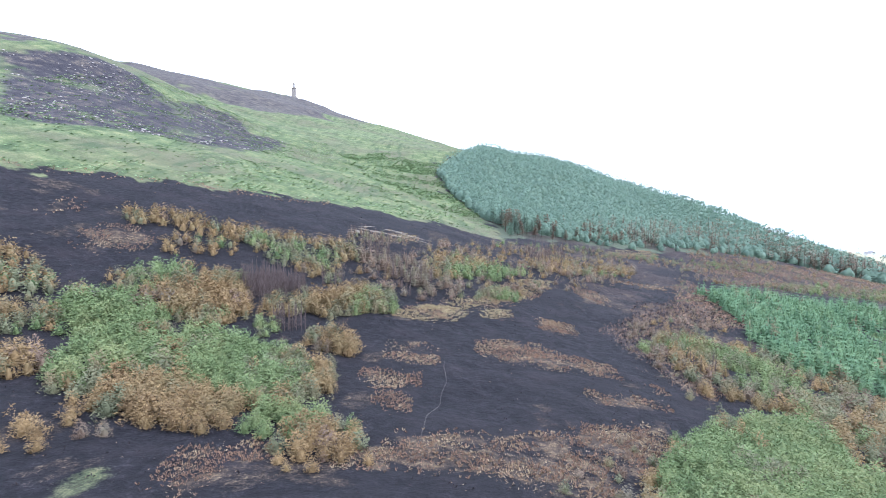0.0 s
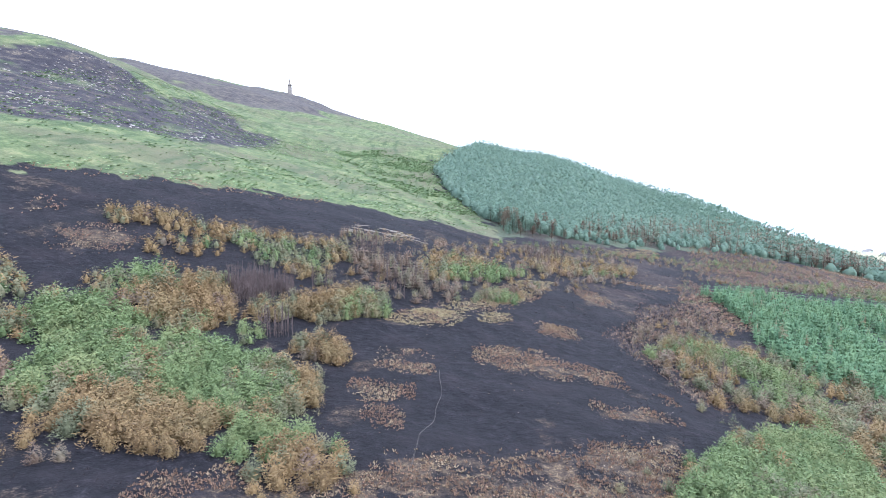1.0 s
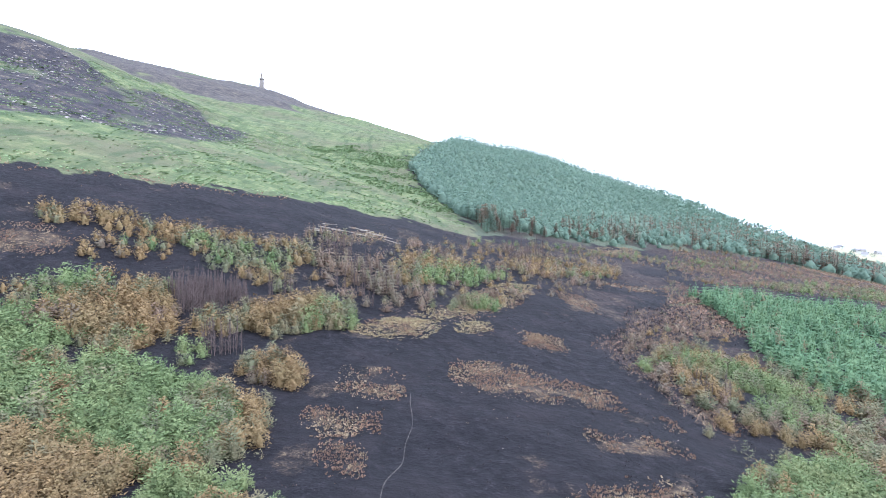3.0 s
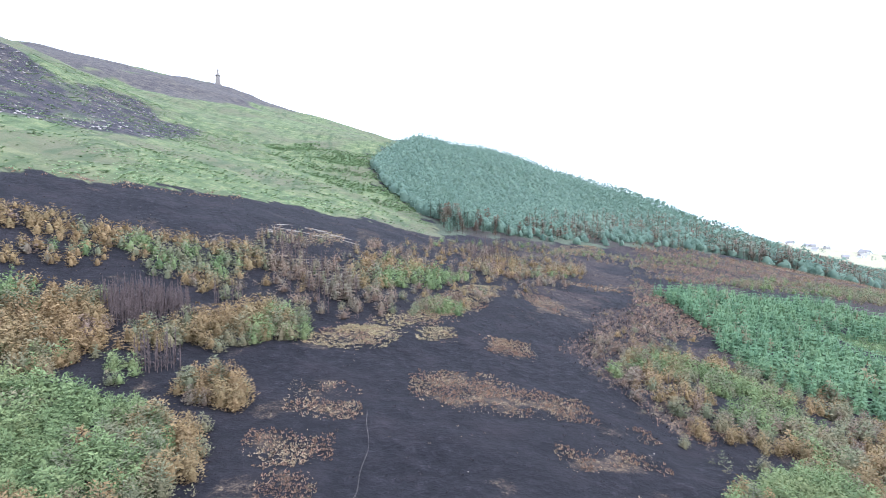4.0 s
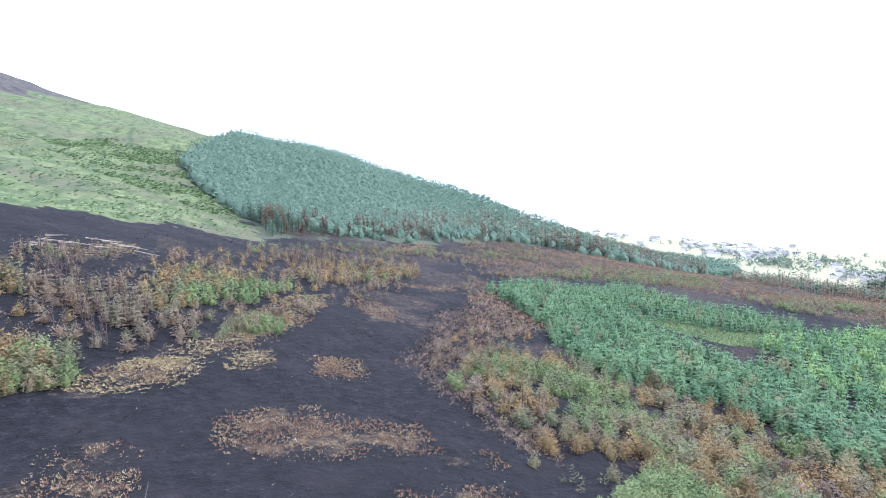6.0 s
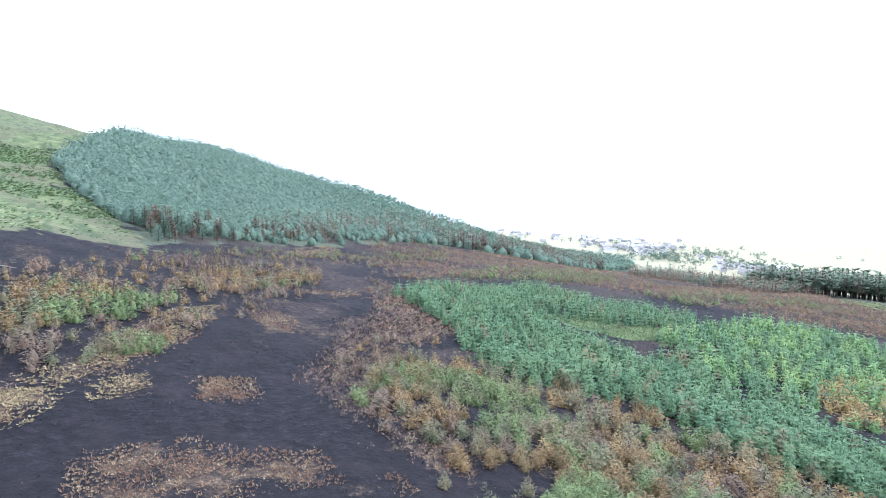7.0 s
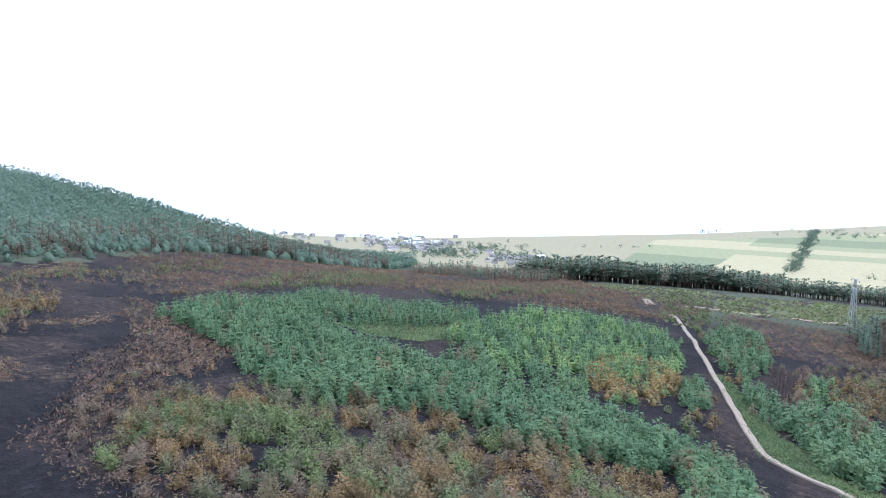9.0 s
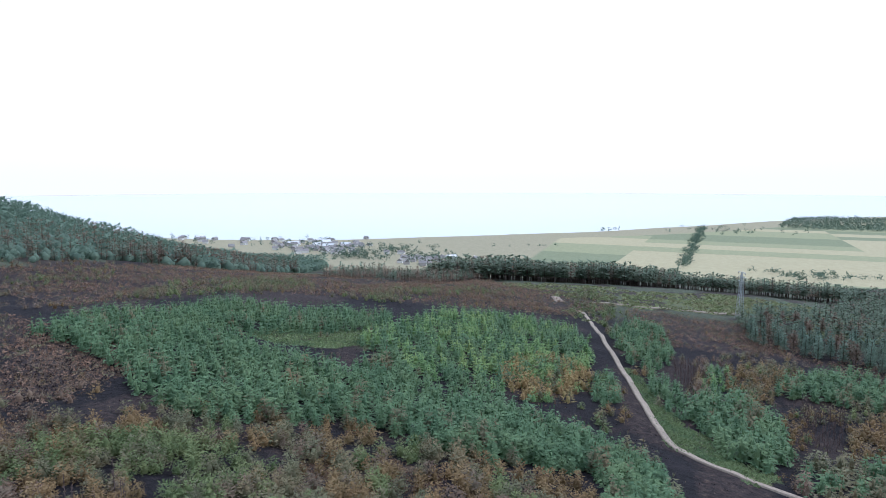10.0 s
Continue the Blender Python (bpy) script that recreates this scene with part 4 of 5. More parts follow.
def on_track(x, y):
    return np.hypot(track_line[:, 0] - x, track_line[:, 1] - y).min() < 2.3


young = []
grid_taken = {}
for poly, shares, gap, (h0, h1), form in STANDS:
    xs, ys = scatter(rng, poly, gap, 0.5, -5.0)
    rim = inside(poly, xs, ys) + (fbm(xs, ys, 5, 23) - 0.5) * 2.0 + 0.9
    hollow = fbm(xs, ys, 6.5, 81)
    thin = 0.47 if shares is HALF else 0.36 if shares is RUSTY or shares is OLIVE else 0.16
    stay = np.where(rim > 0, (hollow > thin) | (rng.random(len(xs)) < 0.25), rng.random(len(xs)) < 0.06)
    tone = 0.5 * vnoise(xs, ys, 6.0, 51) + 0.22 * vnoise(xs, ys, 2.5, 57) + 0.28 * rng.random(len(xs))
    tone = np.clip((tone - 0.5) * 1.8 + 0.5, 0, 0.999)
    size = 0.6 * vnoise(xs, ys, 6.0, 53) + 0.75 * rng.random(len(xs)) - 0.2
    for x, y, t, s, k, d in zip(xs, ys, tone, size, stay, rim):
        key = (int(x // (gap * 0.6)), int(y // (gap * 0.6)), round(gap, 1))
        if not k or key in grid_taken or on_track(x, y):
            continue
        grid_taken[key] = 1
        acc, colour = 0.0, shares[-1][0]
        for c, w in shares:
            acc += w
            if t < acc:
                colour = c
                break
        h = (h0 + (h1 - h0) * s) * (0.66 if form == "bushy" and h1 > 3 else 0.86 if form == "spiry" else 1.0) * (1.0 if d > 0 else rng.uniform(0.3, 0.75)) * (0.8 if 0 < d < 1.2 else 1.0)
        if d < 0 and colour == "green":
            colour = "olive"
        if colour == "brown" and form == "spiry" and shares is GREEN:
            colour = "green"
        if colour == "green" and form == "spiry":
            colour = "spruce"
        young.append((x, y, h, colour, form))

paint = {"green": needles_green, "spruce": needles_spruce, "olive": needles_olive, "brown": needles_brown, "lime": needles_lime, "orange": needles_orange, "rust": needles_rust}
said = {"green": ("green young conifer in a plantation stand", "green young conifers standing close together"),
        "spruce": ("dark green pointed young spruce in a plantation stand", "dark green pointed young spruces in rows"),
        "olive": ("half-scorched olive-green young conifer on burnt ground", "half-scorched olive-green young conifers"),
        "brown": ("scorched orange-brown young conifer on burnt ground", "scorched orange-brown young conifers"),
        "lime": ("light green young conifer in a plantation stand", "light yellow-green young conifers"),
        "rust": ("dead rust-brown young conifer on burnt ground", "dead rust-brown young conifers on burnt ground"),
        "orange": ("orange scorched young conifer at a stand's edge", "orange scorched young conifers at a stand's edge")}


def from_glen(x, y):
    """Distance from the open burnt strip that runs through the stands."""
    k = min(1.0, max(0.0, (x * 14 + y * 42) / 1960))
    return math.hypot(x - 14 * k, y - 42 * k)


young.sort(key=lambda t: from_glen(t[0], t[1]))
near, rest = young[:300], young[300:]
shared = {}


def young_conifer(x, y, h, colour, form):
    k = rng.integers(6)
    root = new("young_conifer")
    root.location = (x, y, float(height(x, y)) - 0.1)
    root.rotation_euler = (0, 0, rng.uniform(0, 6.28))
    g = h * rng.uniform(1.15, 1.65)
    root.scale = (g, g, h)
    if (form, colour, k) not in shared:
        v, f = (near_bushy if form == "bushy" else near_spiry)[k]
        shared[form, colour, k] = mesh_from("crown", v, f)
        shared[form, colour, k].materials.append(paint[colour])
    if "trunk" not in shared:
        shared["trunk"] = mesh_from("trunk", *stem(0.013, 0.004, 0.0, 0.7, 7))
        shared["trunk"].materials.append(bark)
    part("trunk", shared["trunk"], None, root)
    part("crown", shared[form, colour, k], None, root)
    return tagged(root, said[colour][0], "conifer", "young conifers")


for t in near:
    young_conifer(*t)
for colour in paint:
    spots = [(x, y, h, h * rng.uniform(0.9, 1.35), rng.uniform(0, 6.28)) for x, y, h, c, fm in rest if c == colour and h < 1.5]
    if len(spots) > 2:
        many("scorched_bushes" if colour in ("brown", "rust", "orange") else "low_bushes", shrub, spots, paint[colour], said[colour][1].replace("young conifers", "low bushes"), "bushes")
    for form, shapes, lo, hi in (("bushy", near_bushy, 0, 52), ("bushy", bushy, 52, 85), ("spiry", spiry, 0, 92), ("bushy", bushy_far, 85, 999), ("spiry", spiry_far, 92, 999)):
        spots = [(x, y, h, h * rng.uniform(1.15, 1.65) * (1.0 if form == "bushy" else 0.86), rng.uniform(0, 6.28)) for x, y, h, c, fm in rest if c == colour and fm == form and h >= 1.5 and lo <= from_glen(x, y) < hi]
        if len(spots) > 2:
            many("conifer_thicket", shapes, spots, paint[colour], said[colour][1], "conifers")
many("conifer_stems", trunk_thin, [(x, y, h, h, 0.0) for x, y, h, c, fm in rest if from_glen(x, y) < 90], bark, "thin dark stems of young conifers", "tree stems")

# forest on the hill and along the plain: the rim trees singly, the rest as one wood
def mature_conifer(x, y, h, material, label):
    key = ("tall", material.name, int(rng.integers(3)))
    if key not in shared:
        v, f = leafage(pr, 13, 8, 0.21, 0.0, 6, 0.2 if material is needles_forest else 0.36, 0.7, 0.07, 0.22)
        shared[key] = mesh_from("crown", v, f)
        shared[key].materials.append(material)
    if "tall_trunk" not in shared:
        shared["tall_trunk"] = mesh_from("trunk", *stem(0.015, 0.004, 0.0, 0.95, 7))
        shared["tall_trunk"].materials.append(bark)
    root = new("mature_conifer")
    root.location, root.rotation_euler = (x, y, float(height(x, y)) - 0.2), (0, 0, rng.uniform(0, 6.28))
    root.scale = (h * 1.1, h * 1.1, h)
    part("trunk", shared["tall_trunk"], None, root)
    part("crown", shared[key], None, root)
    return tagged(root, label, "conifer", "mature conifers at the forest edge")


wood, rusty, bare = [], [], []
xs, ys = scatter(rng, FOREST, 3.5)
depth = np.abs(inside(FOREST_BASE + FOREST_BASE[::-1], xs, ys)) + (fbm(xs, ys, 34, 99) - 0.5) * 40
keep = rng.random(len(xs)) < 0.12 + 0.88 * step(depth, -4, 16)
for x, y, d in zip(xs[keep], ys[keep], depth[keep]):
    rim = float(inside(FOREST_FRONT, np.array([x]), np.array([y]))[0])
    h = (rng.uniform(5.5, 8.0) + 2.0 * float(vnoise(x, y, 30, 97)) + 6.0 * float(step(x, 130, 200))) * (0.62 + 0.38 * float(step(d, -5, 25)))
    clump = float(vnoise(x, y, 22, 95))
    burnt_here = rim > 0 and rng.random() < (0.12 + 0.6 * clump if x > 90 else 0.5 * clump) * (1.15 - 0.5 * float(step(d, 10, 60)))
    (rusty if burnt_here else wood).append((x, y, h))
for poly, gap, share, (h0, h1) in BELTS:
    xs, ys = scatter(rng, poly, gap)
    for x, y in zip(xs, ys):
        (rusty if rng.random() < share else wood).append((x, y, h0 + (h1 - h0) * (0.5 * rng.random() + 0.5 * float(vnoise(x, y, 18, 91)))))
wood.sort(key=lambda t: math.hypot(t[0] - 10, t[1] - 30))
rusty.sort(key=lambda t: math.hypot(t[0] - 10, t[1] - 30))
for t in wood[:90]:
    mature_conifer(*t, needles_forest, "tall dark green conifer with a bare lower trunk")
for t in rusty[:70]:
    mature_conifer(*t, needles_rust, "tall scorched rust-brown conifer with a bare trunk")
spot = lambda ts, w: [(x, y, h, h * w * rng.uniform(0.85, 1.25), rng.uniform(0, 6.28)) for x, y, h in ts]
belt_wood = [t for t in wood[90:] if t[0] > 195 and t[1] < 275]
many("conifer_belt", belt_crown, spot(belt_wood, 1.3), needles_pine, "belt of tall dark conifers with bare lower trunks", "trees")
wood = [t for t in wood if t not in belt_wood]
many("forest_trunks", [stem(0.013, 0.004, 0.0, 0.9, 3)], spot(belt_wood, 1.2), bark, "bare grey-brown trunks of a conifer belt", "tree trunks")
deep_wood = [t for t in wood[90:] if math.hypot(t[0] - 8, t[1] - 25) > 300]
many("conifer_forest", tall, spot([t for t in wood[90:] if t not in deep_wood], 1.7), needles_forest, "dense dark green conifer forest on a hillside", "forest")
many("conifer_forest", tall_far, spot(deep_wood, 1.8), needles_forest, "distant dark green conifer forest on a hillside", "forest")
many("scorched_forest", scorched_tall, spot(rusty[70:], 1.1), needles_rust, "scorched thin-crowned conifers at the forest edge", "forest")
many("forest_trunks", [stem(0.013, 0.004, 0.0, 0.9, 3)], spot(rusty[70:], 1.3), bark, "bare grey-brown conifer trunks", "tree trunks")

# burnt standing stems
def snag(rng_):
    v, f = stem(0.016, 0.005, 0.0, 1.0, 4, rng_.uniform(-0.05, 0.05))
    V, F = [v], [f]
    n = len(v)
    for _ in range(22):
        u, a = rng_.uniform(0.12, 0.95), rng_.uniform(0, 6.28)
        l = rng_.uniform(0.08, 0.26) * (1.1 - u)
        c, s = math.cos(a), math.sin(a)
        V.append(np.array([(0, 0, u), (0.018 * s, -0.018 * c, u + 0.03), (l * c, l * s, u + l * 0.8)]))
        F.append(np.array([(n, n + 1, n + 2)]))
        n += 3
    return np.concatenate(V), np.concatenate(F)


snags = [snag(pr) for _ in range(5)]
sp = []
for poly, gap in DEAD:
    xs, ys = scatter(rng, poly, gap)
    sp += [(x, y, rng.uniform(2.4, 4.6), rng.uniform(2.4, 4.4), rng.uniform(0, 6.28)) for x, y in zip(xs, ys)]
many("burnt_stems", snags, sp, scorched_wood, "grey-brown dead stems of burnt conifers", "dead stems")

# low growth
def tuft(rng_, blades, reach, up, narrow=0.07):
    v, f = [], []
    for _ in range(blades):
        a, l, q = rng_.uniform(0, 6.28), reach * rng_.uniform(0.5, 1.1), up * rng_.uniform(0.3, 1.1)
        c, s, w = math.cos(a), math.sin(a), narrow * reach
        o = rng_.uniform(0, 0.25)
        n = len(v)
        v += [(o * c - w * s, o * s + w * c, 0.0), (o * c + w * s, o * s - w * c, 0.0), (c * l * 0.7 + w * s, s * l * 0.7 - w * c, q), (c * l * 1.15, s * l * 1.15, q * 0.7)]
        f += [(n, n + 1, n + 2), (n, n + 2, n + 3)]
    return np.array(v), np.array(f)


def litter_tuft(rng_):
    """A loose handful of dead fronds, one triangle each."""
    v, f = [], []
    for _ in range(4):
        a, l, q = rng_.uniform(0, 6.28), rng_.uniform(0.5, 1.2), rng_.uniform(0.15, 1.0)
        ox, oy, w = rng_.uniform(-0.7, 0.7), rng_.uniform(-0.7, 0.7), rng_.uniform(0.1, 0.22)
        c, s, n = math.cos(a), math.sin(a), len(v)
        v += [(ox - w * s, oy + w * c, 0.0), (ox + w * s, oy - w * c, 0.1), (ox + l * c, oy + l * s, q)]
        f.append((n, n + 1, n + 2))
    return np.array(v), np.array(f)


fronds = [tuft(pr, 7, 1.0, 1.1, 0.036) for _ in range(8)]
shreds = [litter_tuft(pr) for _ in range(10)]
pale, ruddy, crumbs, straw_beds = [], [], [], []
for poly in AREAS["straw"]:
    d = np.hypot(*(np.mean(poly, 0) - (8, 25)))
    xs, ys = scatter(rng, poly, 0.36 if d < 85 else 0.48 if d < 130 else 1.2, 0.7, edge=-2.0)
    thick_ = fbm(xs, ys, 3.2, 33) + 0.16 * step(inside(poly, xs, ys), -1.5, 2.0) - 0.1
    ok = rng.random(len(xs)) < 0.06 + 0.89 * step(thick_, 0.4, 0.62)
    tint = 0.55 * vnoise(xs, ys, 3.0, 43) + 0.45 * rng.random(len(xs))
    big = 1.0 if d < 130 else 1.7
    for x, y, k in zip(xs[ok], ys[ok], tint[ok]):
        (pale if k > 0.58 else ruddy).append((x, y, rng.uniform(0.1, 0.32) * big, rng.uniform(0.12, 0.27) * big, rng.uniform(0, 6.28)))
    if d < 130:
        xs, ys = scatter(rng, poly, 0.42, edge=-1.2)
        ok = rng.random(len(xs)) < 0.06 + 0.6 * step(fbm(xs, ys, 2.6, 37), 0.42, 0.6)
        crumbs += [(x, y, rng.uniform(0.05, 0.16), rng.choice((0.08, 0.12, 0.18)), rng.uniform(0, 6.28)) for x, y in zip(xs[ok], ys[ok])]
for poly in AREAS["chaff"]:
    d = np.hypot(*(np.mean(poly, 0) - (8, 25)))
    xs, ys = scatter(rng, poly, 0.42 if d < 110 else 0.75, 0.8, edge=-1.0)
    ok = rng.random(len(xs)) < 0.2 + 0.75 * step(fbm(xs, ys, 3.0, 39), 0.34, 0.56)
    straw_beds += [(x, y, rng.uniform(0.08, 0.3), rng.uniform(0.2, 0.45), rng.uniform(0, 6.28)) for x, y in zip(xs[ok], ys[ok])]
many("straw_bed", fronds, straw_beds, straw_stalks, "flattened pale yellow straw on burnt ground", "straw")
many("dry_bracken", fronds, pale, bracken, "dry straw-coloured bracken on burnt ground", "bracken")
many("dead_fern_clumps", fronds, ruddy, dead_scrub, "low clumps of dead red-brown fern among straw litter", "bracken")
many("bracken_litter", shreds, crumbs, bracken, "shreds of dry bracken on burnt ground", "litter")
sp, heath_mass = [], []
for poly in AREAS["brush"]:
    d = np.hypot(*(np.mean(poly, 0) - (8, 25)))
    xs, ys = scatter(rng, poly, 0.8 if d < 140 else 1.7, edge=-1.0)
    if d < 140:
        sp += [(x, y, rng.uniform(0.15, 0.5), rng.uniform(0.2, 0.42), rng.uniform(0, 6.28)) for x, y in zip(xs, ys)]
    else:
        mass = fbm(xs, ys, 12, 45)
        ok = rng.random(len(xs)) < 0.25 + 0.7 * step(mass, 0.36, 0.55)
        heath_mass += [(x, y, rng.uniform(0.5, 1.0) + 0.9 * m, rng.uniform(0.9, 1.9), rng.uniform(0, 6.28)) for x, y, m in zip(xs[ok], ys[ok], mass[ok])]
many("scorched_scrub", shrub_far, [t for i, t in enumerate(heath_mass) if i % 4], dead_scrub, "thick scorched brown scrub and heather", "scrub")
many("heath_scrub", shrub_far, heath_mass[::4], needles_olive, "olive-green heath scrub among scorched brush", "scrub")
half = [i for i in range(len(sp))]
pr.shuffle(half)
many("scorched_scrub", shreds, [sp[i] for i in half[: len(sp) * 3 // 4]], dead_scrub, "scorched brown scrub and heather", "scrub")
many("scorched_scrub", [tuft(pr, 5, 1.0, 1.2) for _ in range(4)], [sp[i] for i in half[len(sp) * 3 // 4:]], char, "charred heather stalks", "scrub")
n = 12000
xs, ys = rng.uniform(-75, 120, n), rng.uniform(35, 200, n)
ok = (inside(HILLSIDE, xs, ys) < -2) & (rng.random(n) < 0.7 * step(fbm(xs, ys, 7, 31), 0.40, 0.66) + 0.25)
many("charred_heather", [tuft(pr, 4, 1.0, 1.2) for _ in range(4)], [(x, y, rng.uniform(0.08, 0.28), rng.uniform(0.12, 0.3), rng.uniform(0, 6.28)) for x, y in zip(xs[ok], ys[ok])],
     char, "charred heather stalks on black ground", "heather")
ok = rng.random(n) < 0.16 * step(fbm(xs, ys, 9, 35), 0.42, 0.62)
ok &= inside(HILLSIDE, xs, ys) < -2
many("dry_bracken", shreds, [(x, y, rng.uniform(0.08, 0.2), rng.uniform(0.08, 0.17), rng.uniform(0, 6.28)) for x, y in zip(xs[ok], ys[ok])], bracken,
     "scattered tufts of dry pale bracken", "bracken")
n = 16000
xs, ys = rng.uniform(-190, 20, n), rng.uniform(140, 420, n)
dark = fbm(xs, ys, 34, 67) + 0.25 * (rng.random(n) - 0.5) > 0.52
ok = (inside(HILLSIDE, xs, ys) > 2) & (rng.random(n) < step(fbm(xs, ys, 26, 61), 0.42, 0.66) + 0.14)
for pick, leaf, text in ((ok & ~dark, fern, "green bracken and gorse on the grassy hillside"), (ok & dark, deep_fern, "dark green bracken clumps on the grassy hillside")):
    many("bracken_slope", [tuft(pr, 7, 1.0, 0.7) for _ in range(5)], [(x, y, rng.uniform(0.25, 0.7), rng.uniform(0.5, 1.4), rng.uniform(0, 6.28)) for x, y in zip(xs[pick], ys[pick])], leaf, text, "bracken")
sp = []
for poly in AREAS["gorse"]:
    xs, ys = scatter(rng, poly, 1.9, 0.9)
    ok = rng.random(len(xs)) < 0.35 + 0.65 * step(fbm(xs, ys, 16, 63), 0.4, 0.6)
    sp += [(x, y, rng.uniform(0.5, 1.3), rng.uniform(0.9, 2.0), rng.uniform(0, 6.28)) for x, y in zip(xs[ok], ys[ok])]
many("gorse", [tuft(pr, 8, 1.0, 0.9) for _ in range(5)], sp, heath, "olive-green low gorse and heath scrub", "scrub")

sp = []
for poly in AREAS["fern"]:
    xs, ys = scatter(rng, poly, 1.9, 0.9)
    ok = rng.random(len(xs)) < 0.1 + 0.9 * step(fbm(xs, ys, 14, 65), 0.38, 0.55)
    sp += [(x, y, rng.uniform(0.5, 1.2), rng.uniform(0.9, 1.8), rng.uniform(0, 6.28)) for x, y in zip(xs[ok], ys[ok])]
many("bracken_bank", [tuft(pr, 9, 1.0, 0.8) for _ in range(5)], sp, deep_fern, "dark green bracken bank on the grassy hillside", "bracken")
sp = []
for poly in AREAS["verge"]:
    xs, ys = scatter(rng, poly, 0.55, edge=-0.6)
    sp += [(x, y, rng.uniform(0.2, 0.5), rng.uniform(0.35, 0.7), rng.uniform(0, 6.28)) for x, y in zip(xs, ys)]
many("verge_grass", [tuft(pr, 6, 1.0, 1.0) for _ in range(4)], sp, fern, "fresh green grass beside the gravel track", "grass")

# stones on the slope
def boulder(rng_):
    bm = bmesh.new()
    bmesh.ops.create_icosphere(bm, subdivisions=1, radius=1.0)
    for vert in bm.verts:
        vert.co *= rng_.uniform(0.65, 1.1)
        vert.co.z = vert.co.z * 0.6 + 0.3
    bm.verts.index_update()
    out_ = np.array([v.co[:] for v in bm.verts]), np.array([[v.index for v in f.verts] for f in bm.faces])
    bm.free()
    return out_


sp = []
for poly in AREAS["scree"]:
    xs, ys = scatter(rng, poly, 4.4)
    ok = rng.random(len(xs)) < 0.08 + 0.75 * step(fbm(xs, ys, 24, 71), 0.47, 0.62)
    sp += [(x, y, s, s * rng.uniform(0.9, 1.5), rng.uniform(0, 6.28)) for x, y, s in zip(xs[ok], ys[ok], rng.uniform(0.22, 0.75, ok.sum()))]
many("scree_stones", [boulder(pr) for _ in range(6)], sp, stone, "pale grey stones scattered over a burnt slope", "stones", 0.1)
xs, ys = rng.uniform(-40, 60, 30), rng.uniform(45, 150, 30)
ok = inside(HILLSIDE, xs, ys) < -2
many("loose_stones", [boulder(pr) for _ in range(4)], [(x, y, s, s * 1.2, s * 9) for x, y, s in zip(xs[ok], ys[ok], rng.uniform(0.05, 0.1, ok.sum()))], grey_wood,
     "small pale stones on burnt ground", "stones", 0.1)

# felled pale branches at the foot of the slope
for k in range(14):
    x, y = -13 + rng.uniform(-9, 9), 156 + rng.uniform(-6, 7)
    bm = bmesh.new()
    l = rng.uniform(2.5, 6.0)
    bmesh.ops.create_cone(bm, segments=7, radius1=0.13, radius2=0.05, depth=l, cap_ends=True)
    for vert in bm.verts:
        vert.co.x += 0.05 * math.sin(vert.co.z * 1.7 + k)
    ob = part("fallen_log", bm, grey_wood)
    a = rng.uniform(-0.5, 0.9)
    dz = float(height(x + l / 2 * math.cos(a), y + l / 2 * math.sin(a)) - height(x - l / 2 * math.cos(a), y - l / 2 * math.sin(a)))
    ob.matrix_world = Matrix.Translation((x, y, float(height(x, y)) + 0.16)) @ Vector((math.cos(a) * l, math.sin(a) * l, dz)).to_track_quat("Z", "X").to_matrix().to_4x4()
    tagged(ob, "pale weathered fallen log on burnt ground", "log", "fallen logs")

# ---- built things ----
def box(bm, cx, cy, cz, sx, sy, sz, taper=1.0):
    r = bmesh.ops.create_cube(bm, size=1.0)
    for vert in r["verts"]:
        k = taper if vert.co.z > 0 else 1.0
        vert.co = Vector((cx + vert.co.x * sx * k, cy + vert.co.y * sy * k, cz + vert.co.z * sz))


def monument(x, y):
    z = float(height(x, y))
    root = new("monument")
    root.location = (x, y, z - 0.4)
    bm = bmesh.new()
    for k in range(3):
        box(bm, 0, 0, 0.5 + k * 0.9, 8.4 - k * 1.3, 8.4 - k * 1.3, 0.9)
    part("plinth", bm, sandstone, root)
    bm = bmesh.new()
    box(bm, 0, 0, 7.6, 4.4, 4.4, 9.4, 0.82)
    part("pedestal", bm, sandstone, root)
    bm = bmesh.new()
    box(bm, 0, 0, 12.6, 4.6, 4.6, 0.6)
    box(bm, 0, 0, 13.2, 3.2, 3.2, 0.7)
    part("cornice", bm, sandstone, root)
    bm = bmesh.new()
    for a, b, r0, r1 in ((13.5, 16.6, 1.25, 0.95), (16.6, 18.6, 0.95, 1.15), (18.6, 19.2, 1.15, 0.45), (19.2, 20.3, 0.55, 0.45)):
        bmesh.ops.create_cone(bm, segments=10, radius1=r0, radius2=r1, depth=b - a, cap_ends=True, matrix=Matrix.Translation((0, 0, (a + b) / 2)))
    part("statue", bm, sandstone, root)
    root.scale = (1.3, 1.3, 1.15)
    return tagged(root, "tall stone monument with a statue on the hilltop", "monument")


monument(*MONUMENT)


def rod(bm, a, b, r):
    a, b = Vector(a), Vector(b)
    m = Matrix.Translation((a + b) / 2) @ (b - a).to_track_quat("Z", "X").to_matrix().to_4x4()
    bmesh.ops.create_cone(bm, segments=6, radius1=r, radius2=r, depth=(b - a).length, cap_ends=True, matrix=m)


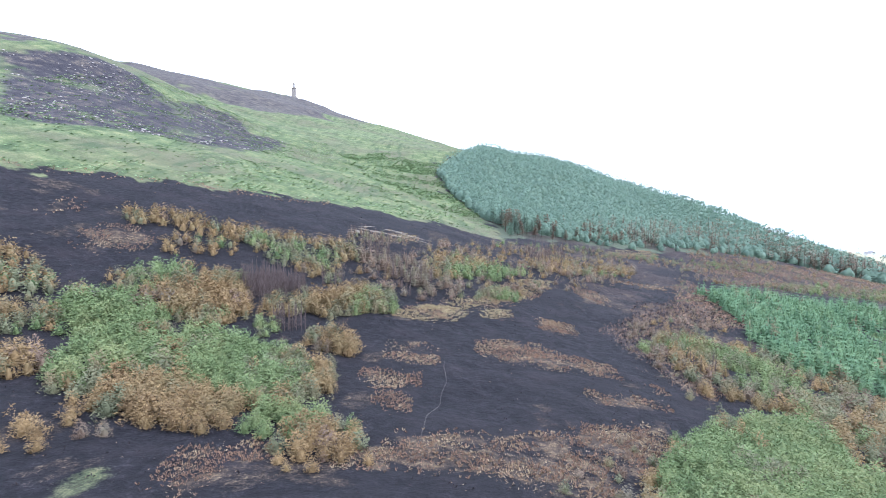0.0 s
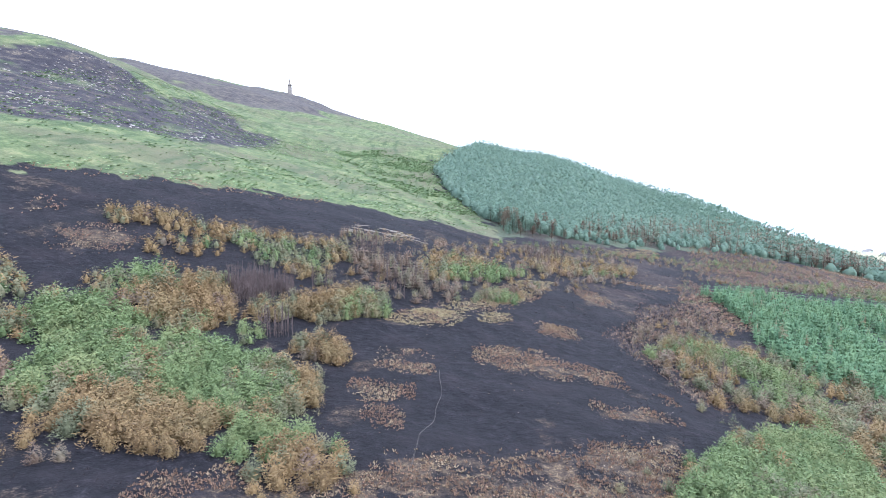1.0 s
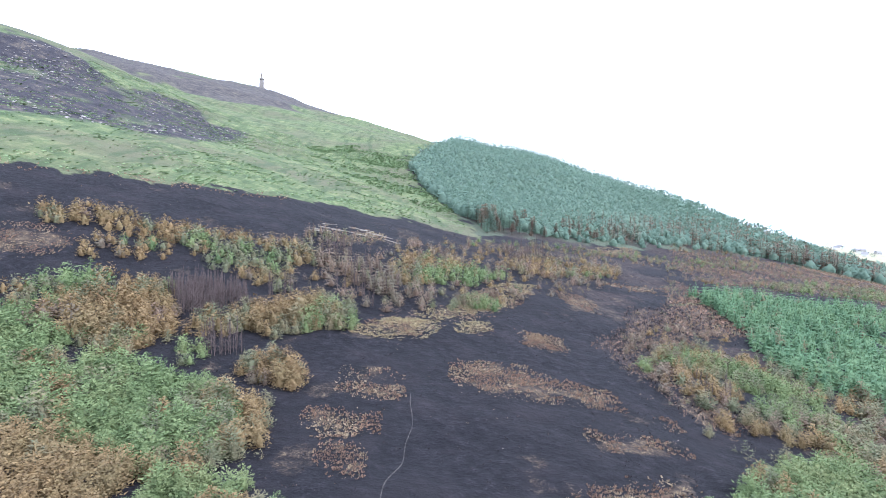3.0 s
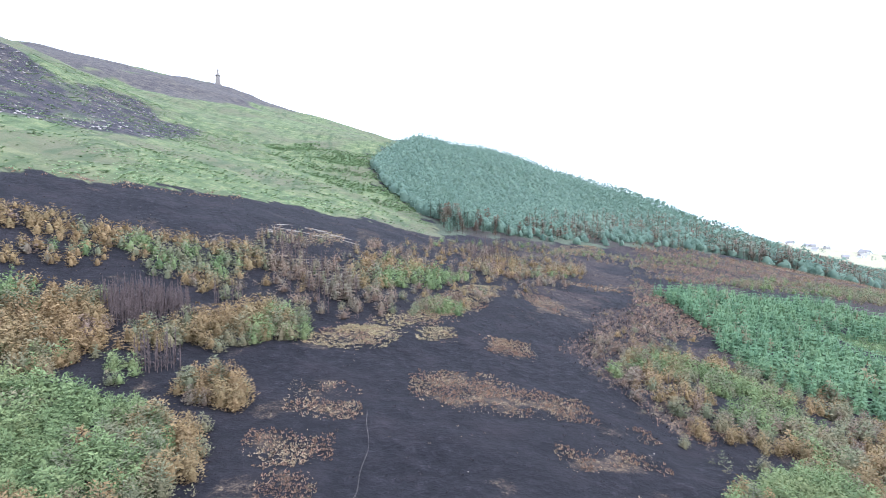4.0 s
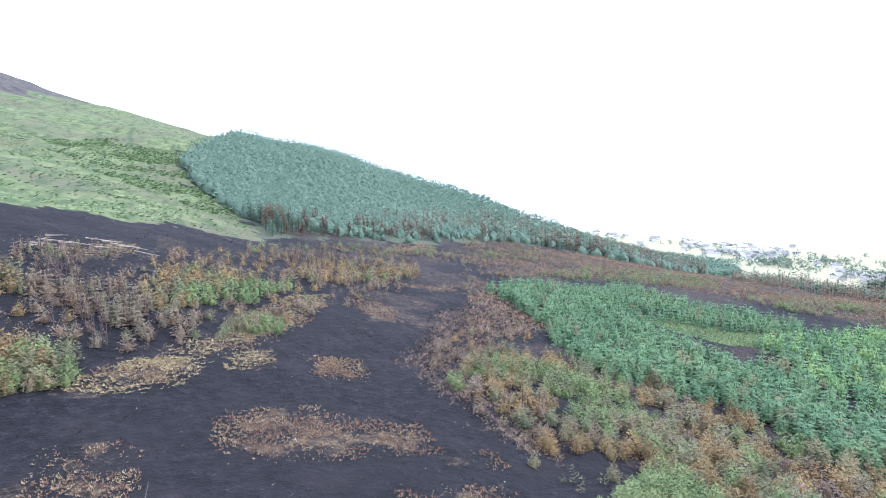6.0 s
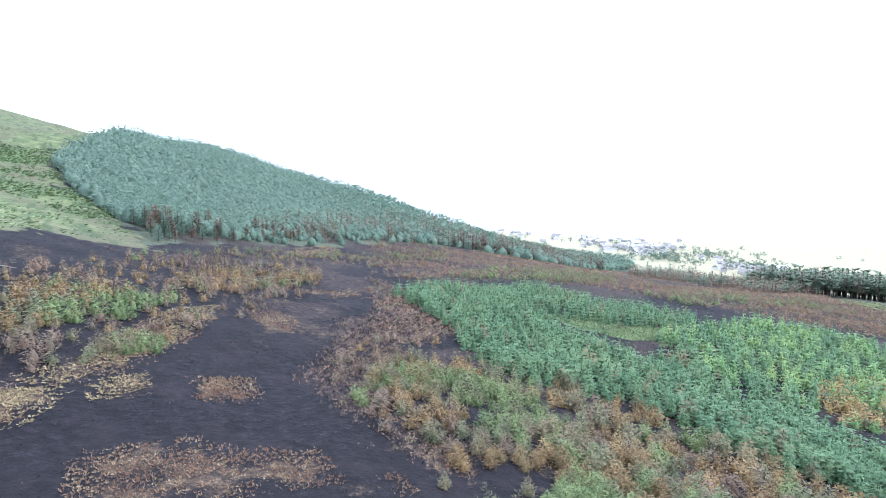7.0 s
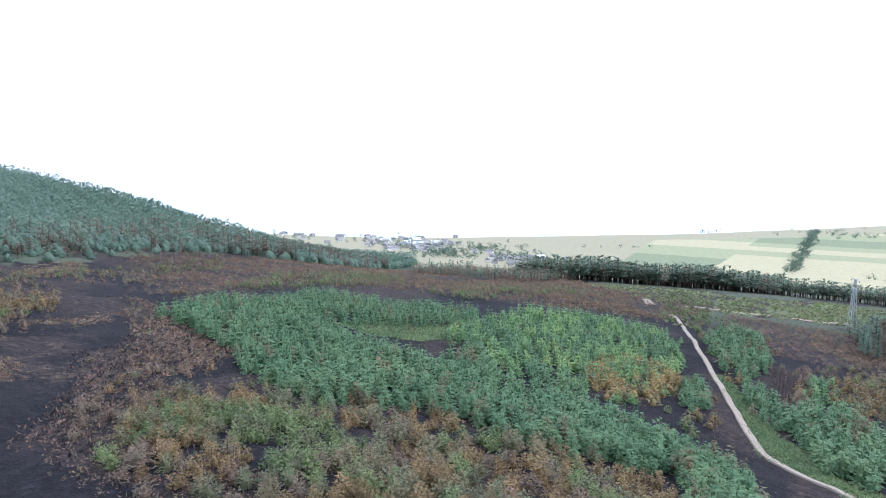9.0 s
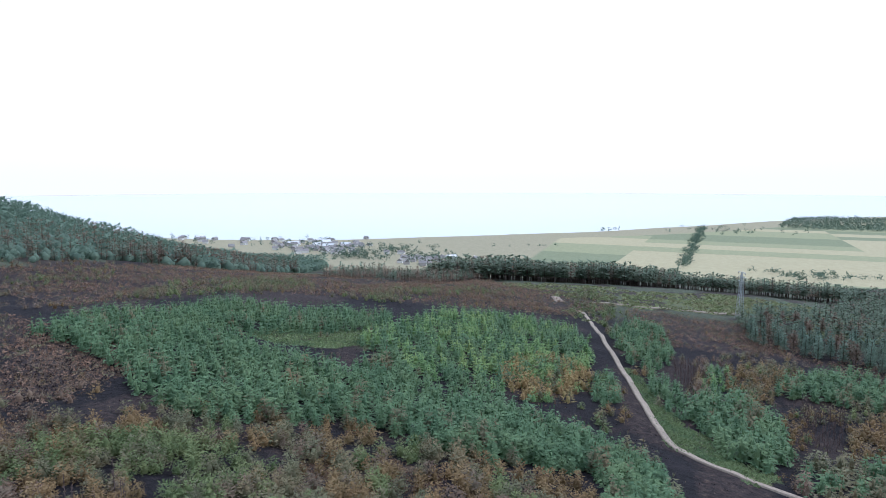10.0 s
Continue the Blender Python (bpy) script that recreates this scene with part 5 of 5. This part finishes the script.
def pylon(x, y, h, turn):
    root = new("pylon")
    root.location, root.rotation_euler = (x, y, float(height(x, y)) - 0.3), (0, 0, turn)
    half = lambda z: 0.95 * (1 - z / h) + 0.22
    corners = ((-1, -1), (1, -1), (1, 1), (-1, 1))
    for cx, cy in corners:
        bm = bmesh.new()
        rod(bm, (cx * half(0), cy * half(0), 0), (cx * half(h), cy * half(h), h), 0.075)
        part("leg", bm, galvanised, root)
    levels = [0, 3.2, 6.0, 8.4, 10.5, 12.3, 13.9, 15.2, h]
    for za, zb in zip(levels, levels[1:]):
        for (ax, ay), (bx, by) in zip(corners, corners[1:] + corners[:1]):
            bm = bmesh.new()
            rod(bm, (ax * half(za), ay * half(za), za), (bx * half(zb), by * half(zb), zb), 0.035)
            rod(bm, (bx * half(za), by * half(za), za), (ax * half(zb), ay * half(zb), zb), 0.035)
            part("brace", bm, galvanised, root)
    for z in (h - 3.6, h - 1.8, h - 0.2):
        bm = bmesh.new()
        rod(bm, (-2.3, 0, z), (2.3, 0, z), 0.08)
        rod(bm, (-2.3, 0, z), (0, 0, z + 0.6), 0.05)
        rod(bm, (2.3, 0, z), (0, 0, z + 0.6), 0.05)
        arm = part("crossarm", bm, galvanised, root)
        for sx in (-2.2, 2.2):
            bm = bmesh.new()
            rod(bm, (sx, 0, z), (sx, 0, z - 0.7), 0.09)
            part("insulator", bm, slate, arm)
    return tagged(root, "grey steel lattice pylon on low heath", "pylon")


pylon(*PYLON)


def house(x, y, w, d, h, turn, wall_mat, roof_mat):
    root = new("house")
    root.location, root.rotation_euler = (x, y, float(height(x, y)) - 0.3), (0, 0, turn)
    bm = bmesh.new()
    box(bm, 0, 0, h / 2, w, d, h)
    part("wall", bm, wall_mat, root)
    bm = bmesh.new()
    e, r = 0.35, d * 0.42
    pts = [(-w / 2 - e, -d / 2 - e, h), (w / 2 + e, -d / 2 - e, h), (w / 2 + e, d / 2 + e, h), (-w / 2 - e, d / 2 + e, h), (-w / 2 - e, 0, h + r), (w / 2 + e, 0, h + r)]
    vs = [bm.verts.new((px, py, pz + 0.02)) for px, py, pz in pts]
    for f in ((0, 1, 5, 4), (2, 3, 4, 5), (0, 4, 3), (1, 2, 5), (3, 2, 1, 0)):
        bm.faces.new([vs[i] for i in f])
    roof = part("roof", bm, roof_mat, root)
    bm = bmesh.new()
    box(bm, w * 0.36, 0, h + r * 0.9, 0.9, 0.7, 1.8)
    part("chimney", bm, wall_mat, roof)
    for s in (-0.28, 0.28):
        bm = bmesh.new()
        box(bm, s * w, -d / 2 - 0.03, h * 0.55, 1.4, 0.08, 1.3)
        part("window", bm, glass_dark, root)
    return root


white = render_white
for k in range(140):
    cx, cy, sx, sy = TOWN[k % len(TOWN)]
    x, y = cx + rng.normal() * sx, cy + rng.normal() * sy
    if float(shore(x, y)) > -25:
        continue
    big = rng.random() < 0.07
    w, d, h = (rng.uniform(12, 18), rng.uniform(7, 9), rng.uniform(2.6, 3.6)) if big else (rng.uniform(6.5, 10), rng.uniform(5.5, 6.5), rng.uniform(2.4, 3.6))
    wall_mat, roof_mat = (white, pale_roof) if big else (rng.choice((0, 1, 1)) and white or render_grey, slate)
    ob = house(x, y, w, d, h, rng.uniform(0, 3.14), wall_mat, roof_mat)
    tagged(ob, "long white shed with a pale sheet roof" if big else "small rendered village house with a slate roof", "shed" if big else "house", "village buildings")

# trees of the plain: a hedgerow, village trees, field edges and a far wood
crowns = [broad_crown(pr) for _ in range(6)]
sp = []
for (ax, ay), (bx, by), gap, wide in HEDGES:
    l = math.hypot(bx - ax, by - ay)
    for _ in range(int(l / gap)):
        t = rng.random()
        sp.append((ax + (bx - ax) * t + rng.normal() * wide, ay + (by - ay) * t + rng.normal() * wide, rng.uniform(4, 8), rng.uniform(5, 9), rng.uniform(0, 6.28)))
many("hedgerow", crowns, sp, broadleaf, "dark hedgerow trees between pale fields", "hedgerow")
sp = []
for cx, cy, sx, sy, n in COPSES + [(a, b, c * 1.1, d * 1.1, 22) for a, b, c, d in TOWN]:
    sp += [(cx + rng.normal() * sx, cy + rng.normal() * sy, rng.uniform(6, 11), rng.uniform(6, 11), rng.uniform(0, 6.28)) for _ in range(n)]
sp = [s for s in sp if float(shore(s[0], s[1])) < -15]
for poly, gap in WOODS:
    xs, ys = scatter(rng, poly, gap)
    sp += [(x, y, rng.uniform(7, 12), rng.uniform(9, 15), rng.uniform(0, 6.28)) for x, y in zip(xs, ys)]
many("woodland", crowns, sp, broadleaf, "dark broadleaf copses among village and fields", "woodland")
